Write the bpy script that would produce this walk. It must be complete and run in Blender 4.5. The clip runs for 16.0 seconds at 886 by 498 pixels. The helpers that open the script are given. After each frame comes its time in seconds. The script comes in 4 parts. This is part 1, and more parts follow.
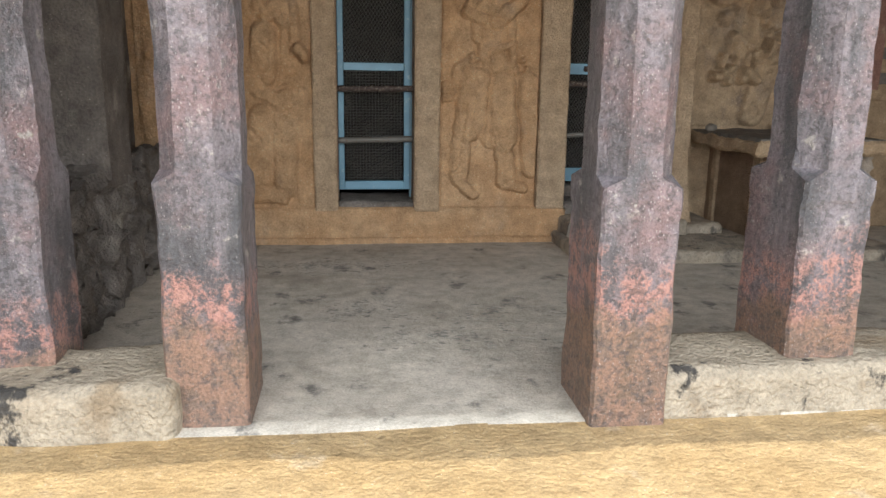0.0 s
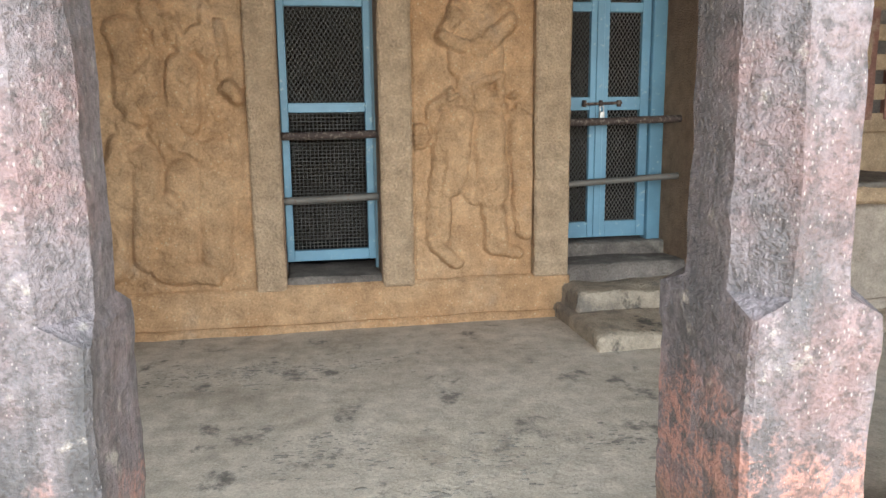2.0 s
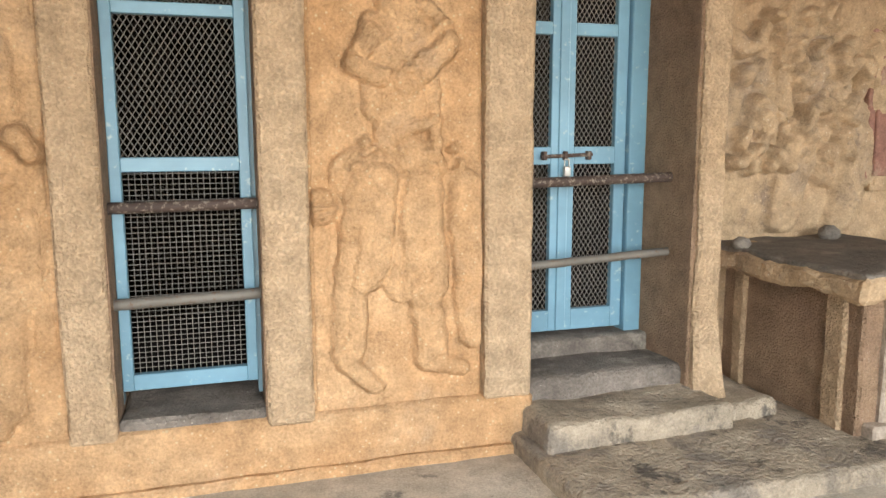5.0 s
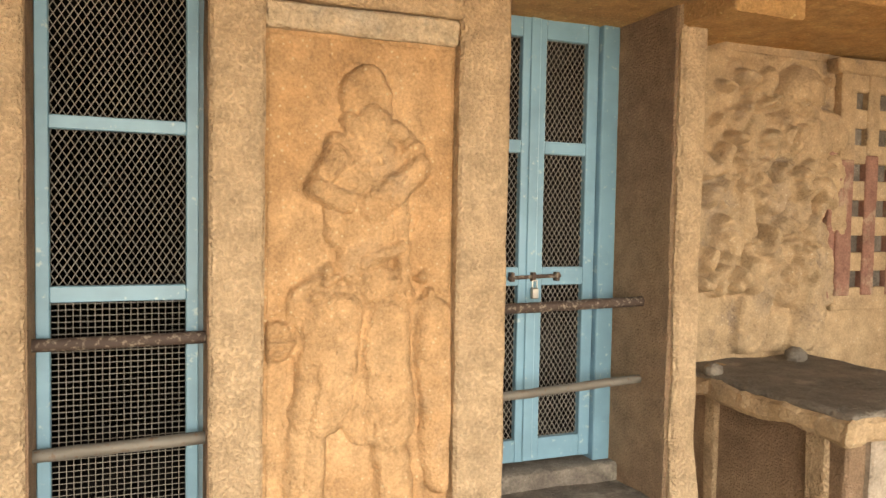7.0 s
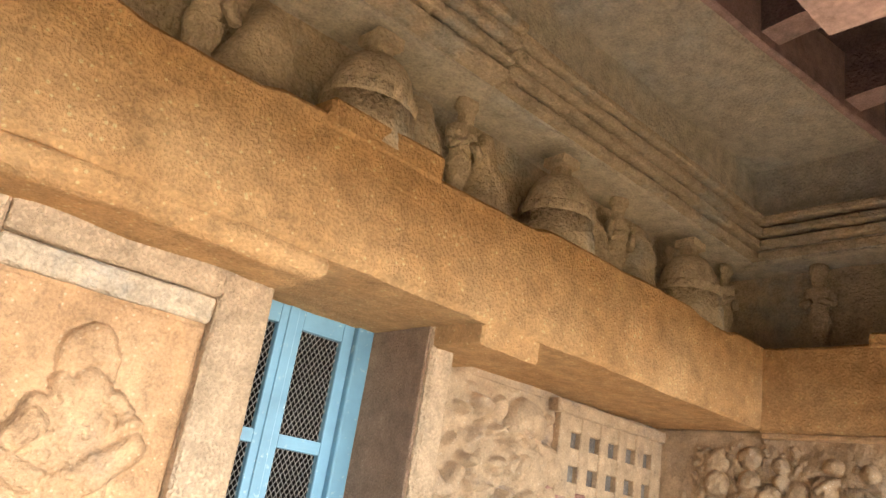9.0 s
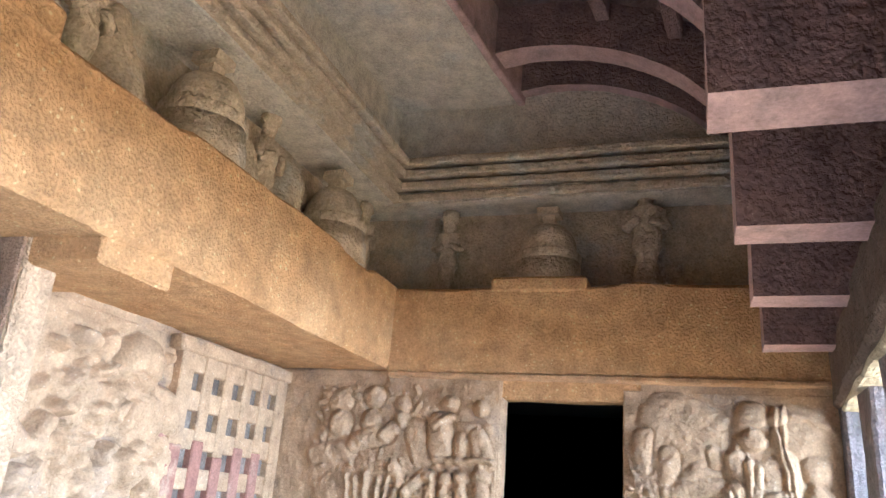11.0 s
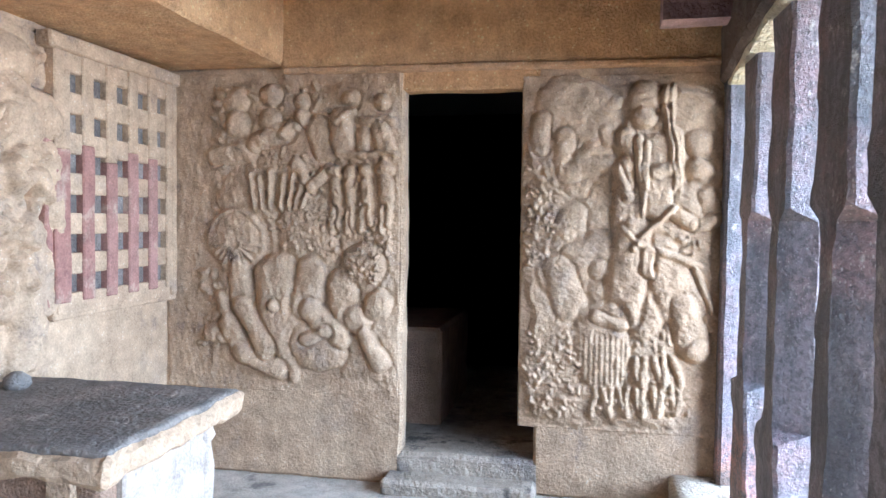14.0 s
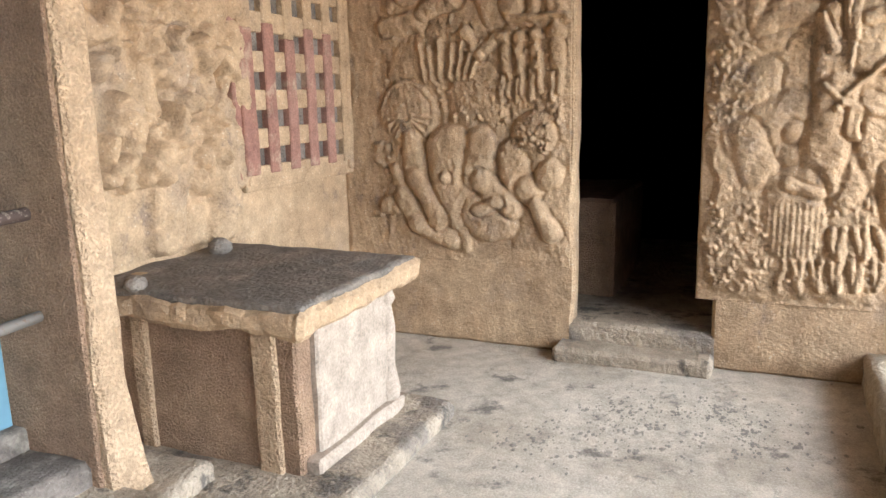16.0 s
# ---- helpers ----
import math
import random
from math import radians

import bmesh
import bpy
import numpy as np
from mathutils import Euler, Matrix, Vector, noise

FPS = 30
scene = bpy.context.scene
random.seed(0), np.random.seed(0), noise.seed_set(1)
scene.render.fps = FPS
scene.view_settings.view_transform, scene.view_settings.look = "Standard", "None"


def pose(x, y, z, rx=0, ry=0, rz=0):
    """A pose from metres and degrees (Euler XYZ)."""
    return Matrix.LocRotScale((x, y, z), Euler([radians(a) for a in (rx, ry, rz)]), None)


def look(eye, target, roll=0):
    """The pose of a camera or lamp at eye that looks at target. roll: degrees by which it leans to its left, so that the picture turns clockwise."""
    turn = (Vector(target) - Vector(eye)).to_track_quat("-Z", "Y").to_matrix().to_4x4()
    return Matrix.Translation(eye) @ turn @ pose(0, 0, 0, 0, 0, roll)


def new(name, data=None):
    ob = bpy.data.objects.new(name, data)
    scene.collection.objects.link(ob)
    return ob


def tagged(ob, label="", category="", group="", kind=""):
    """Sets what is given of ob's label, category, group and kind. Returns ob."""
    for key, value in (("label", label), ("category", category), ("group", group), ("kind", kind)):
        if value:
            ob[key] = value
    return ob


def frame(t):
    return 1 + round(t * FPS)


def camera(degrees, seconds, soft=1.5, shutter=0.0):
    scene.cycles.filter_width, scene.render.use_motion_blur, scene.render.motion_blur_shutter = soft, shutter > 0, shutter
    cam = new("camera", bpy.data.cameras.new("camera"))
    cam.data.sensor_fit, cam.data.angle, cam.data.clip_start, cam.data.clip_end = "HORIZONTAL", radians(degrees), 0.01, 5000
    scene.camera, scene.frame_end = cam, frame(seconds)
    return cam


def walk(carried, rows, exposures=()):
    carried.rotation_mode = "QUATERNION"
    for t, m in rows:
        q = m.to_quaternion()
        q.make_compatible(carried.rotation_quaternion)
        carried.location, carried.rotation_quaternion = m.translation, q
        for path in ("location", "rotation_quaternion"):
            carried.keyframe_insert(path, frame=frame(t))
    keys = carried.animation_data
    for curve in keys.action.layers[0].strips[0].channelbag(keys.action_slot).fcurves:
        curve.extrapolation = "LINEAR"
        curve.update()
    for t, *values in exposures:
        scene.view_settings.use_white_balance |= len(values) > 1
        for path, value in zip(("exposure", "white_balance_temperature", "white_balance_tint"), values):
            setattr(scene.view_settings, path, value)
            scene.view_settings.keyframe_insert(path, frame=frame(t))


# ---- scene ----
cam = camera(61.0, 16.0)
METRES, EYE, TILT, LEAN, TURN = 4.72, 1.4, 0.0, 0.0, -7.0
ROWS = [
    (0.0, 0.0, 0.0, 0.0, 0.19, -12.88, -0.83),
    (0.5, -0.0276, 0.077, 0.0042, -0.83, -12.24, -0.88),
    (1.0, -0.0415, 0.1415, 0.0055, -2.54, -11.63, -0.4),
    (1.5, -0.0341, 0.2222, 0.0114, -3.35, -10.91, 0.31),
    (2.0, -0.0311, 0.2866, 0.0096, -3.56, -10.38, 0.62),
    (2.5, -0.0433, 0.3604, 0.0137, -4.39, -9.9, 0.7),
    (3.0, -0.0449, 0.4128, 0.0093, -5.49, -9.77, 0.9),
    (3.5, -0.0293, 0.4744, 0.0157, -6.06, -9.37, 1.08),
    (6.0, -0.0102, 0.6714, 0.0669, -12.53, -7.19, -0.64),
    (6.5, -0.0122, 0.6805, 0.0816, -13.16, -5.49, -0.72),
    (7.0, -0.0259, 0.6891, 0.09, -14.84, -2.66, -1.01),
    (7.5, -0.037, 0.6884, 0.0968, -17.84, 1.48, -2.18),
    (8.0, -0.044, 0.6836, 0.1036, -23.1, 7.35, -4.53),
    (8.5, -0.0433, 0.688, 0.1168, -29.32, 13.59, -7.22),
    (9.0, -0.0247, 0.7146, 0.1219, -35.68, 19.46, -8.87),
    (9.5, 0.0077, 0.7466, 0.1278, -43.85, 23.28, -8.81),
    (10.0, 0.0254, 0.7861, 0.132, -53.93, 24.53, -7.46),
    (12.5, 0.0354, 0.8273, 0.1191, -74.1, 10.49, -1.35),
    (13.0, 0.0383, 0.8287, 0.1127, -73.94, 6.39, -1.05),
    (13.5, 0.042, 0.831, 0.1048, -73.38, 2.04, -0.85),
    (14.0, 0.0463, 0.8324, 0.0956, -72.22, -2.34, -0.71),
    (14.5, 0.0536, 0.8329, 0.0873, -70.39, -6.85, -0.49),
    (15.0, 0.0581, 0.8339, 0.0795, -67.27, -10.4, -0.04),
    (15.5, 0.0573, 0.839, 0.0776, -63.16, -12.12, 0.69),
    (16.0, 0.0546, 0.8381, 0.0835, -59.54, -11.54, 1.38),
]
walk(cam, [(t, pose(0, 0, EYE, TILT, LEAN, TURN) @ pose(METRES * x, METRES * y, METRES * z, 90 + pitch, roll, yaw)) for t, x, y, z, yaw, pitch, roll in ROWS],
     [(0.0, -0.2, 6400, 8), (1.0, 0.1, 6200, 7), (2.0, 0.5, 6300, 6), (3.0, 1.0, 6500, 6), (3.5, 1.2, 6700, 7), (6.5, 1.3, 7900, 10), (7.5, 1.4, 9600, 12), (9.0, 2.1, 6500, 8),
      (9.5, 2.3, 6250, 8), (10.0, 2.65, 5650, 8), (12.5, 2.72, 4750, 5), (13.5, 2.45, 4650, 6), (14.5, 2.05, 4900, 8), (15.0, 2.0, 5050, 7), (16.0, 1.85, 6300, 10)])

# ---- world and light ----
world = bpy.data.worlds.new("sky")
scene.world = world
world.use_nodes = True
wn = world.node_tree.nodes
sky = wn.new("ShaderNodeTexSky")
sky.sky_type = "NISHITA"
sky.sun_disc = False
sky.sun_elevation, sky.sun_rotation = radians(66), radians(172)
sky.dust_density = 3.0
world.node_tree.links.new(sky.outputs[0], wn["Background"].inputs[0])
wn["Background"].inputs[1].default_value = 0.15
sun = new("sun", bpy.data.lights.new("sun", "SUN"))
sun.data.energy, sun.data.angle, sun.data.color = 3.2, radians(0.6), (1.0, 0.94, 0.84)
# added area lamp out before the cave, brightening the interior on top of the sky
sky_fill = new("sky_fill_lamp", bpy.data.lights.new("sky_fill_lamp", "AREA"))
sky_fill.data.shape, sky_fill.data.size, sky_fill.data.size_y = "RECTANGLE", 13.0, 5.2
sky_fill.data.energy, sky_fill.data.color = 1650.0, (0.93, 0.965, 1.0)
sky_fill.matrix_world = look((1.5, -3.0, 3.3), (1.9, 5.5, 0.6))
sun.matrix_world = look((1.2, -6.0, 15.0), (0.1, 0.0, 0.0))


# ---- materials ----
def nodes_of(name):
    m = bpy.data.materials.new(name)
    m.use_nodes = True
    nt = m.node_tree
    return m, nt, nt.nodes["Principled BSDF"]


def add_node(nt, kind, **values):
    n = nt.nodes.new(kind)
    for k, v in values.items():
        n.inputs[k].default_value = v
    return n


def mixed(nt, fac, a, b):
    n = nt.nodes.new("ShaderNodeMix")
    n.data_type = "RGBA"
    for sock, v in ((n.inputs[0], fac), (n.inputs[6], a), (n.inputs[7], b)):
        if isinstance(v, bpy.types.NodeSocket):
            nt.links.new(v, sock)
        elif isinstance(v, tuple):
            sock.default_value = (*v, 1)
        else:
            sock.default_value = v
    return n.outputs[2]


def ramp(nt, src, lo, hi):
    n = nt.nodes.new("ShaderNodeMapRange")
    n.interpolation_type = "SMOOTHSTEP"
    n.inputs["From Min"].default_value, n.inputs["From Max"].default_value = lo, hi
    nt.links.new(src, n.inputs["Value"])
    return n.outputs[0]


def noise_of(nt, pos, scale, detail=6.0, rough=0.6):
    n = add_node(nt, "ShaderNodeTexNoise", Scale=scale, Detail=detail, Roughness=rough)
    nt.links.new(pos, n.inputs["Vector"])
    return n.outputs["Fac"]


def maths(nt, op, a, b):
    n = nt.nodes.new("ShaderNodeMath")
    n.operation = op
    for sock, v in ((n.inputs[0], a), (n.inputs[1], b)):
        if isinstance(v, bpy.types.NodeSocket):
            nt.links.new(v, sock)
        else:
            sock.default_value = v
    return n.outputs[0]


def stretched(nt, pos, sx, sy, sz):
    n = nt.nodes.new("ShaderNodeVectorMath")
    n.operation = "MULTIPLY"
    nt.links.new(pos, n.inputs[0])
    n.inputs[1].default_value = (sx, sy, sz)
    return n.outputs[0]


def stone(name, base, second, patch=None, patch_at=(0.55, 0.7), patch_scale=1.5, speck=None, speck_size=26.0, speck_cut=0.16,
          bump=0.5, grain=70.0, pits=0.0, rough=0.92, pit_scale=38.0, dark=None, dark_at=(0.58, 0.72)):
    m, nt, b = nodes_of(name)
    pos = nt.nodes.new("ShaderNodeTexCoord").outputs["Object"]
    big = noise_of(nt, pos, 1.7)
    mid = noise_of(nt, pos, 9.0)
    fine = noise_of(nt, pos, grain, 5.0, 0.7)
    col = mixed(nt, ramp(nt, big, 0.35, 0.68), base, second)
    if patch:
        n = noise_of(nt, stretched(nt, pos, 1.0, 1.0, 0.8), patch_scale, 7.0, 0.62)
        col = mixed(nt, ramp(nt, n, *patch_at), col, patch)
    if dark:
        n = noise_of(nt, stretched(nt, pos, 1.3, 1.1, 0.9), 2.6, 8.0, 0.68)
        col = mixed(nt, ramp(nt, n, *dark_at), col, dark)
    tone = add_node(nt, "ShaderNodeHueSaturation")
    nt.links.new(col, tone.inputs["Color"])
    v = maths(nt, "ADD", maths(nt, "MULTIPLY", mid, 1.15), maths(nt, "MULTIPLY", fine, 1.25))
    nt.links.new(maths(nt, "ADD", v, -0.2), tone.inputs["Value"])
    col = tone.outputs[0]
    if speck:
        vo = add_node(nt, "ShaderNodeTexVoronoi", Scale=speck_size)
        nt.links.new(pos, vo.inputs["Vector"])
        near = maths(nt, "ADD", vo.outputs["Distance"], maths(nt, "MULTIPLY", maths(nt, "SUBTRACT", mid, 0.5), -0.55))
        n = nt.nodes.new("ShaderNodeMapRange")
        n.inputs["From Min"].default_value, n.inputs["From Max"].default_value = speck_cut + 0.05, speck_cut - 0.03
        nt.links.new(near, n.inputs["Value"])
        col = mixed(nt, n.outputs[0], col, speck)
    nt.links.new(col, b.inputs["Base Color"])
    b.inputs["Roughness"].default_value = rough
    b.inputs["Specular IOR Level"].default_value = 0.25
    height = maths(nt, "ADD", maths(nt, "MULTIPLY", fine, 0.5), mid)
    if pits:
        ms = noise_of(nt, pos, pit_scale, 3.0, 0.5)
        height = maths(nt, "ADD", height, maths(nt, "MULTIPLY", ramp(nt, ms, 0.36, 0.6), pits))
    bp = add_node(nt, "ShaderNodeBump", Strength=bump, Distance=0.02)
    nt.links.new(height, bp.inputs["Height"])
    nt.links.new(bp.outputs[0], b.inputs["Normal"])
    return m


def plain(name, color, rough=0.5, metal=0.0, wear=None, wear_at=(0.58, 0.66), bump=0.15, scale=22.0):
    m, nt, b = nodes_of(name)
    pos = nt.nodes.new("ShaderNodeTexCoord").outputs["Object"]
    n1 = noise_of(nt, pos, scale, 7.0, 0.65)
    n2 = noise_of(nt, pos, 3.0)
    col = mixed(nt, ramp(nt, n2, 0.3, 0.7), color, tuple(c * 0.78 for c in color))
    if wear:
        col = mixed(nt, ramp(nt, n1, *wear_at), col, wear)
    nt.links.new(col, b.inputs["Base Color"])
    b.inputs["Roughness"].default_value, b.inputs["Metallic"].default_value = rough, metal
    bp = add_node(nt, "ShaderNodeBump", Strength=bump, Distance=0.004)
    nt.links.new(n1, bp.inputs["Height"])
    nt.links.new(bp.outputs[0], b.inputs["Normal"])
    return m


OCHRE = stone("ochre_plaster", (0.42, 0.25, 0.13), (0.50, 0.325, 0.185), (0.40, 0.28, 0.185), (0.55, 0.75), 2.2, (0.55, 0.42, 0.26), 30.0, 0.12, 0.7, 70.0, 0.35, 0.92, 38.0, (0.26, 0.165, 0.10), (0.60, 0.74))
ORANGE = stone("orange_rock", (0.475, 0.275, 0.125), (0.52, 0.325, 0.16), (0.44, 0.285, 0.145), (0.6, 0.78), 1.2, (0.62, 0.47, 0.24), 24.0, 0.13, 0.6, 60.0, 0.5, 0.92, 60.0)
CREAM = stone("cream_plaster", (0.51, 0.375, 0.25), (0.47, 0.335, 0.215), (0.38, 0.27, 0.18), (0.60, 0.78), 2.5, (0.54, 0.44, 0.31), 46.0, 0.09, 0.7, 60.0, 0.9, 0.92, 60.0)
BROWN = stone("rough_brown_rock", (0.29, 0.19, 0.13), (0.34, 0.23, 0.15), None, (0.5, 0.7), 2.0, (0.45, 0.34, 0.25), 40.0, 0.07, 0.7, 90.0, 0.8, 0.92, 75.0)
TUFF = stone("carved_rock", (0.44, 0.32, 0.205), (0.38, 0.265, 0.165), (0.33, 0.25, 0.18), (0.52, 0.72), 2.4, (0.55, 0.45, 0.33), 34.0, 0.10, 0.6, 70.0, 0.25, 0.92, 38.0, (0.24, 0.18, 0.135), (0.58, 0.72))
FLOOR = stone("dusty_floor", (0.43, 0.385, 0.32), (0.51, 0.46, 0.39), (0.37, 0.325, 0.265), (0.52, 0.68), 1.3, (0.62, 0.57, 0.50), 60.0, 0.07, 0.45, 90.0, 0.2, 0.9, 30.0, (0.19, 0.175, 0.155), (0.56, 0.66))
GROUND = stone("sandy_ground", (0.43, 0.30, 0.15), (0.48, 0.35, 0.19), (0.54, 0.42, 0.27), (0.6, 0.68), 2.6, (0.6, 0.5, 0.36), 40.0, 0.08, 0.5, 90.0, 0.4)
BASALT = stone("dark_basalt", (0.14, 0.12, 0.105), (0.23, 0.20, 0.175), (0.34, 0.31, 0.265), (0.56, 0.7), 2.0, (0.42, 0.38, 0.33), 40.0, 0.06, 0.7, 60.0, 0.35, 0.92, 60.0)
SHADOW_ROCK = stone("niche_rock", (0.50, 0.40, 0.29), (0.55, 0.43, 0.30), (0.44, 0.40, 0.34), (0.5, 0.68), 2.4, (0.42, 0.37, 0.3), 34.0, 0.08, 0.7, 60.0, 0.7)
CEILING = stone("ceiling_rock", (0.55, 0.49, 0.41), (0.59, 0.515, 0.42), (0.53, 0.50, 0.45), (0.5, 0.68), 1.6, (0.5, 0.46, 0.4), 44.0, 0.05, 0.7, 60.0, 0.6)
RED_RIB = stone("red_brown_rib", (0.21, 0.135, 0.128), (0.26, 0.165, 0.152), (0.32, 0.23, 0.21), (0.62, 0.75), 2.5, (0.45, 0.36, 0.33), 50.0, 0.06, 0.7, 60.0, 0.7)
PINK_EDGE = stone("pink_rib_edge", (0.42, 0.28, 0.26), (0.47, 0.32, 0.295), (0.30, 0.22, 0.21), (0.55, 0.7), 3.0, None, 30.0, 0.1, 0.5)
SILL = stone("weathered_sill", (0.35, 0.295, 0.22), (0.38, 0.325, 0.25), (0.26, 0.20, 0.135), (0.55, 0.68), 2.2, None, 30.0, 0.1, 0.6, 60.0, 0.6, 0.92, 38.0, (0.06, 0.055, 0.05), (0.57, 0.63))
SLAB = stone("bench_slab_rock", (0.17, 0.15, 0.13), (0.24, 0.205, 0.17), (0.33, 0.29, 0.24), (0.55, 0.7), 2.2, None, 30.0, 0.1, 0.6, 60.0, 0.5)
LIGHT = stone("pale_bench_plaster", (0.36, 0.30, 0.245), (0.39, 0.325, 0.265), (0.34, 0.27, 0.215), (0.6, 0.75), 2.0, None, 30.0, 0.1, 0.4, 60.0, 0.3)
MAROON = stone("maroon_paint", (0.27, 0.14, 0.11), (0.31, 0.175, 0.14), (0.38, 0.27, 0.20), (0.52, 0.64), 5.0, None, 30.0, 0.1, 0.4)
DARK_BEAM = stone("dark_brown_beam", (0.12, 0.09, 0.072), (0.17, 0.13, 0.10), (0.23, 0.18, 0.14), (0.58, 0.72), 2.4, (0.34, 0.29, 0.24), 40.0, 0.06, 0.9, 60.0, 0.8)
PALE_YELLOW = stone("pale_yellowed_soffit", (0.50, 0.43, 0.27), (0.54, 0.49, 0.37), (0.40, 0.36, 0.29), (0.5, 0.66), 3.0, (0.62, 0.54, 0.30), 18.0, 0.12, 0.8, 60.0, 0.8, 0.9, 38.0, (0.16, 0.16, 0.15), (0.60, 0.70))
BLUE = plain("blue_door_paint", (0.17, 0.34, 0.455), 0.45, 0.0, (0.30, 0.42, 0.46), (0.60, 0.68))
BLUE_DARK = plain("blue_frame_paint", (0.15, 0.25, 0.31), 0.5, 0.0, (0.22, 0.30, 0.33), (0.6, 0.68))
WIRE = plain("galvanised_wire", (0.33, 0.31, 0.285), 0.5, 0.4)
RUST = plain("rusted_iron", (0.075, 0.05, 0.042), 0.75, 0.2, (0.24, 0.20, 0.16), (0.52, 0.64), 0.5, 40.0)
IRON = plain("grey_painted_iron", (0.19, 0.175, 0.155), 0.65, 0.3, (0.16, 0.11, 0.08), (0.55, 0.66), 0.5, 40.0)
STEEL = plain("padlock_steel", (0.5, 0.48, 0.44), 0.35, 0.9)
# near-black base colour stands in for the cells' lack of light
CELL_SHADE = plain("cell_rock_shade_in_colour", (0.018, 0.015, 0.013), 0.95)
CHIP = stone("dark_floor_chips", (0.21, 0.195, 0.17), (0.27, 0.25, 0.22), (0.34, 0.31, 0.27), (0.5, 0.66), 6.0)
STEPS = stone("worn_step_rock", (0.34, 0.285, 0.22), (0.40, 0.335, 0.26), (0.22, 0.19, 0.16), (0.48, 0.62), 3.0, None, 30.0, 0.1, 0.7, 80.0, 0.5, 0.92, 38.0, (0.12, 0.105, 0.09), (0.55, 0.64))


def pillar_paint():
    m, nt, b = nodes_of("weathered_pillar_paint")
    pos = nt.nodes.new("ShaderNodeTexCoord").outputs["Object"]
    tint = nt.nodes.new("ShaderNodeObjectInfo").outputs["Random"]
    sep = nt.nodes.new("ShaderNodeSeparateXYZ")
    nt.links.new(pos, sep.inputs[0])
    z = sep.outputs["Z"]
    shift = nt.nodes.new("ShaderNodeVectorMath")
    comb = nt.nodes.new("ShaderNodeCombineXYZ")
    nt.links.new(maths(nt, "MULTIPLY", tint, 31.0), comb.inputs[0])
    nt.links.new(pos, shift.inputs[0])
    nt.links.new(comb.outputs[0], shift.inputs[1])
    p = shift.outputs[0]
    streak = noise_of(nt, stretched(nt, p, 5.0, 5.0, 0.9), 1.3, 8.0, 0.65)
    blotch = noise_of(nt, p, 2.2, 8.0, 0.66)
    mid = noise_of(nt, p, 11.0, 6.0, 0.65)
    fine = noise_of(nt, p, 75.0, 4.0, 0.7)
    col = mixed(nt, ramp(nt, streak, 0.36, 0.6), (0.10, 0.098, 0.104), (0.245, 0.215, 0.23))
    col = mixed(nt, maths(nt, "MULTIPLY", ramp(nt, blotch, 0.48, 0.66), 0.7), col, (0.27, 0.17, 0.165))
    col = mixed(nt, ramp(nt, mid, 0.60, 0.70), col, (0.36, 0.33, 0.30))
    wave = maths(nt, "ADD", z, maths(nt, "MULTIPLY", maths(nt, "SUBTRACT", blotch, 0.5), 0.9))
    wave = maths(nt, "ADD", wave, maths(nt, "MULTIPLY", maths(nt, "SUBTRACT", tint, 0.5), 0.5))
    peel = maths(nt, "ADD", maths(nt, "MULTIPLY", mid, 0.6), maths(nt, "MULTIPLY", fine, 0.4))
    red = maths(nt, "MULTIPLY", ramp(nt, wave, 0.66, 0.48), maths(nt, "ADD", maths(nt, "MULTIPLY", ramp(nt, peel, 0.46, 0.55), 0.85), 0.05))
    col = mixed(nt, red, col, (0.42, 0.215, 0.175))
    foot = maths(nt, "MULTIPLY", ramp(nt, wave, 0.40, 0.25), 0.75)
    col = mixed(nt, foot, col, (0.24, 0.155, 0.10))
    col = mixed(nt, maths(nt, "MULTIPLY", ramp(nt, noise_of(nt, p, 30.0, 6.0, 0.7), 0.50, 0.40), 0.6), col, (0.075, 0.068, 0.07))
    vo = add_node(nt, "ShaderNodeTexVoronoi", Scale=75.0)
    nt.links.new(stretched(nt, p, 1.0, 1.0, 0.55), vo.inputs["Vector"])
    n = nt.nodes.new("ShaderNodeMapRange")
    n.inputs["From Min"].default_value, n.inputs["From Max"].default_value = 0.17, 0.1
    nt.links.new(maths(nt, "ADD", vo.outputs["Distance"], maths(nt, "MULTIPLY", maths(nt, "SUBTRACT", blotch, 0.5), -0.5)), n.inputs["Value"])
    col = mixed(nt, maths(nt, "MULTIPLY", n.outputs[0], 0.6), col, (0.48, 0.44, 0.42))
    tone = add_node(nt, "ShaderNodeHueSaturation")
    nt.links.new(col, tone.inputs["Color"])
    nt.links.new(maths(nt, "ADD", maths(nt, "ADD", maths(nt, "MULTIPLY", fine, 1.5), maths(nt, "MULTIPLY", mid, 0.8)), -0.22), tone.inputs["Value"])
    nt.links.new(tone.outputs[0], b.inputs["Base Color"])
    b.inputs["Roughness"].default_value = 0.52
    bp = add_node(nt, "ShaderNodeBump", Strength=1.0, Distance=0.02)
    nt.links.new(maths(nt, "ADD", mid, maths(nt, "MULTIPLY", fine, 0.7)), bp.inputs["Height"])
    nt.links.new(bp.outputs[0], b.inputs["Normal"])
    return m


PILLAR = pillar_paint()


# ---- building helpers ----
def mesh_of(name, bm, mat, smooth=False):
    me = bpy.data.meshes.new(name)
    bmesh.ops.recalc_face_normals(bm, faces=bm.faces)
    bm.to_mesh(me)
    bm.free()
    me.materials.append(mat)
    if smooth:
        me.polygons.foreach_set("use_smooth", [True] * len(me.polygons))
    return me


def part(name, bm, mat, parent, label="", smooth=False):
    ob = new(name, mesh_of(name, bm, mat, smooth))
    ob.parent = parent
    return tagged(ob, label)


def thing(name, bm, mat, label, category, group="", kind="", smooth=False):
    return tagged(new(name, mesh_of(name, bm, mat, smooth)), label, category, group, kind)


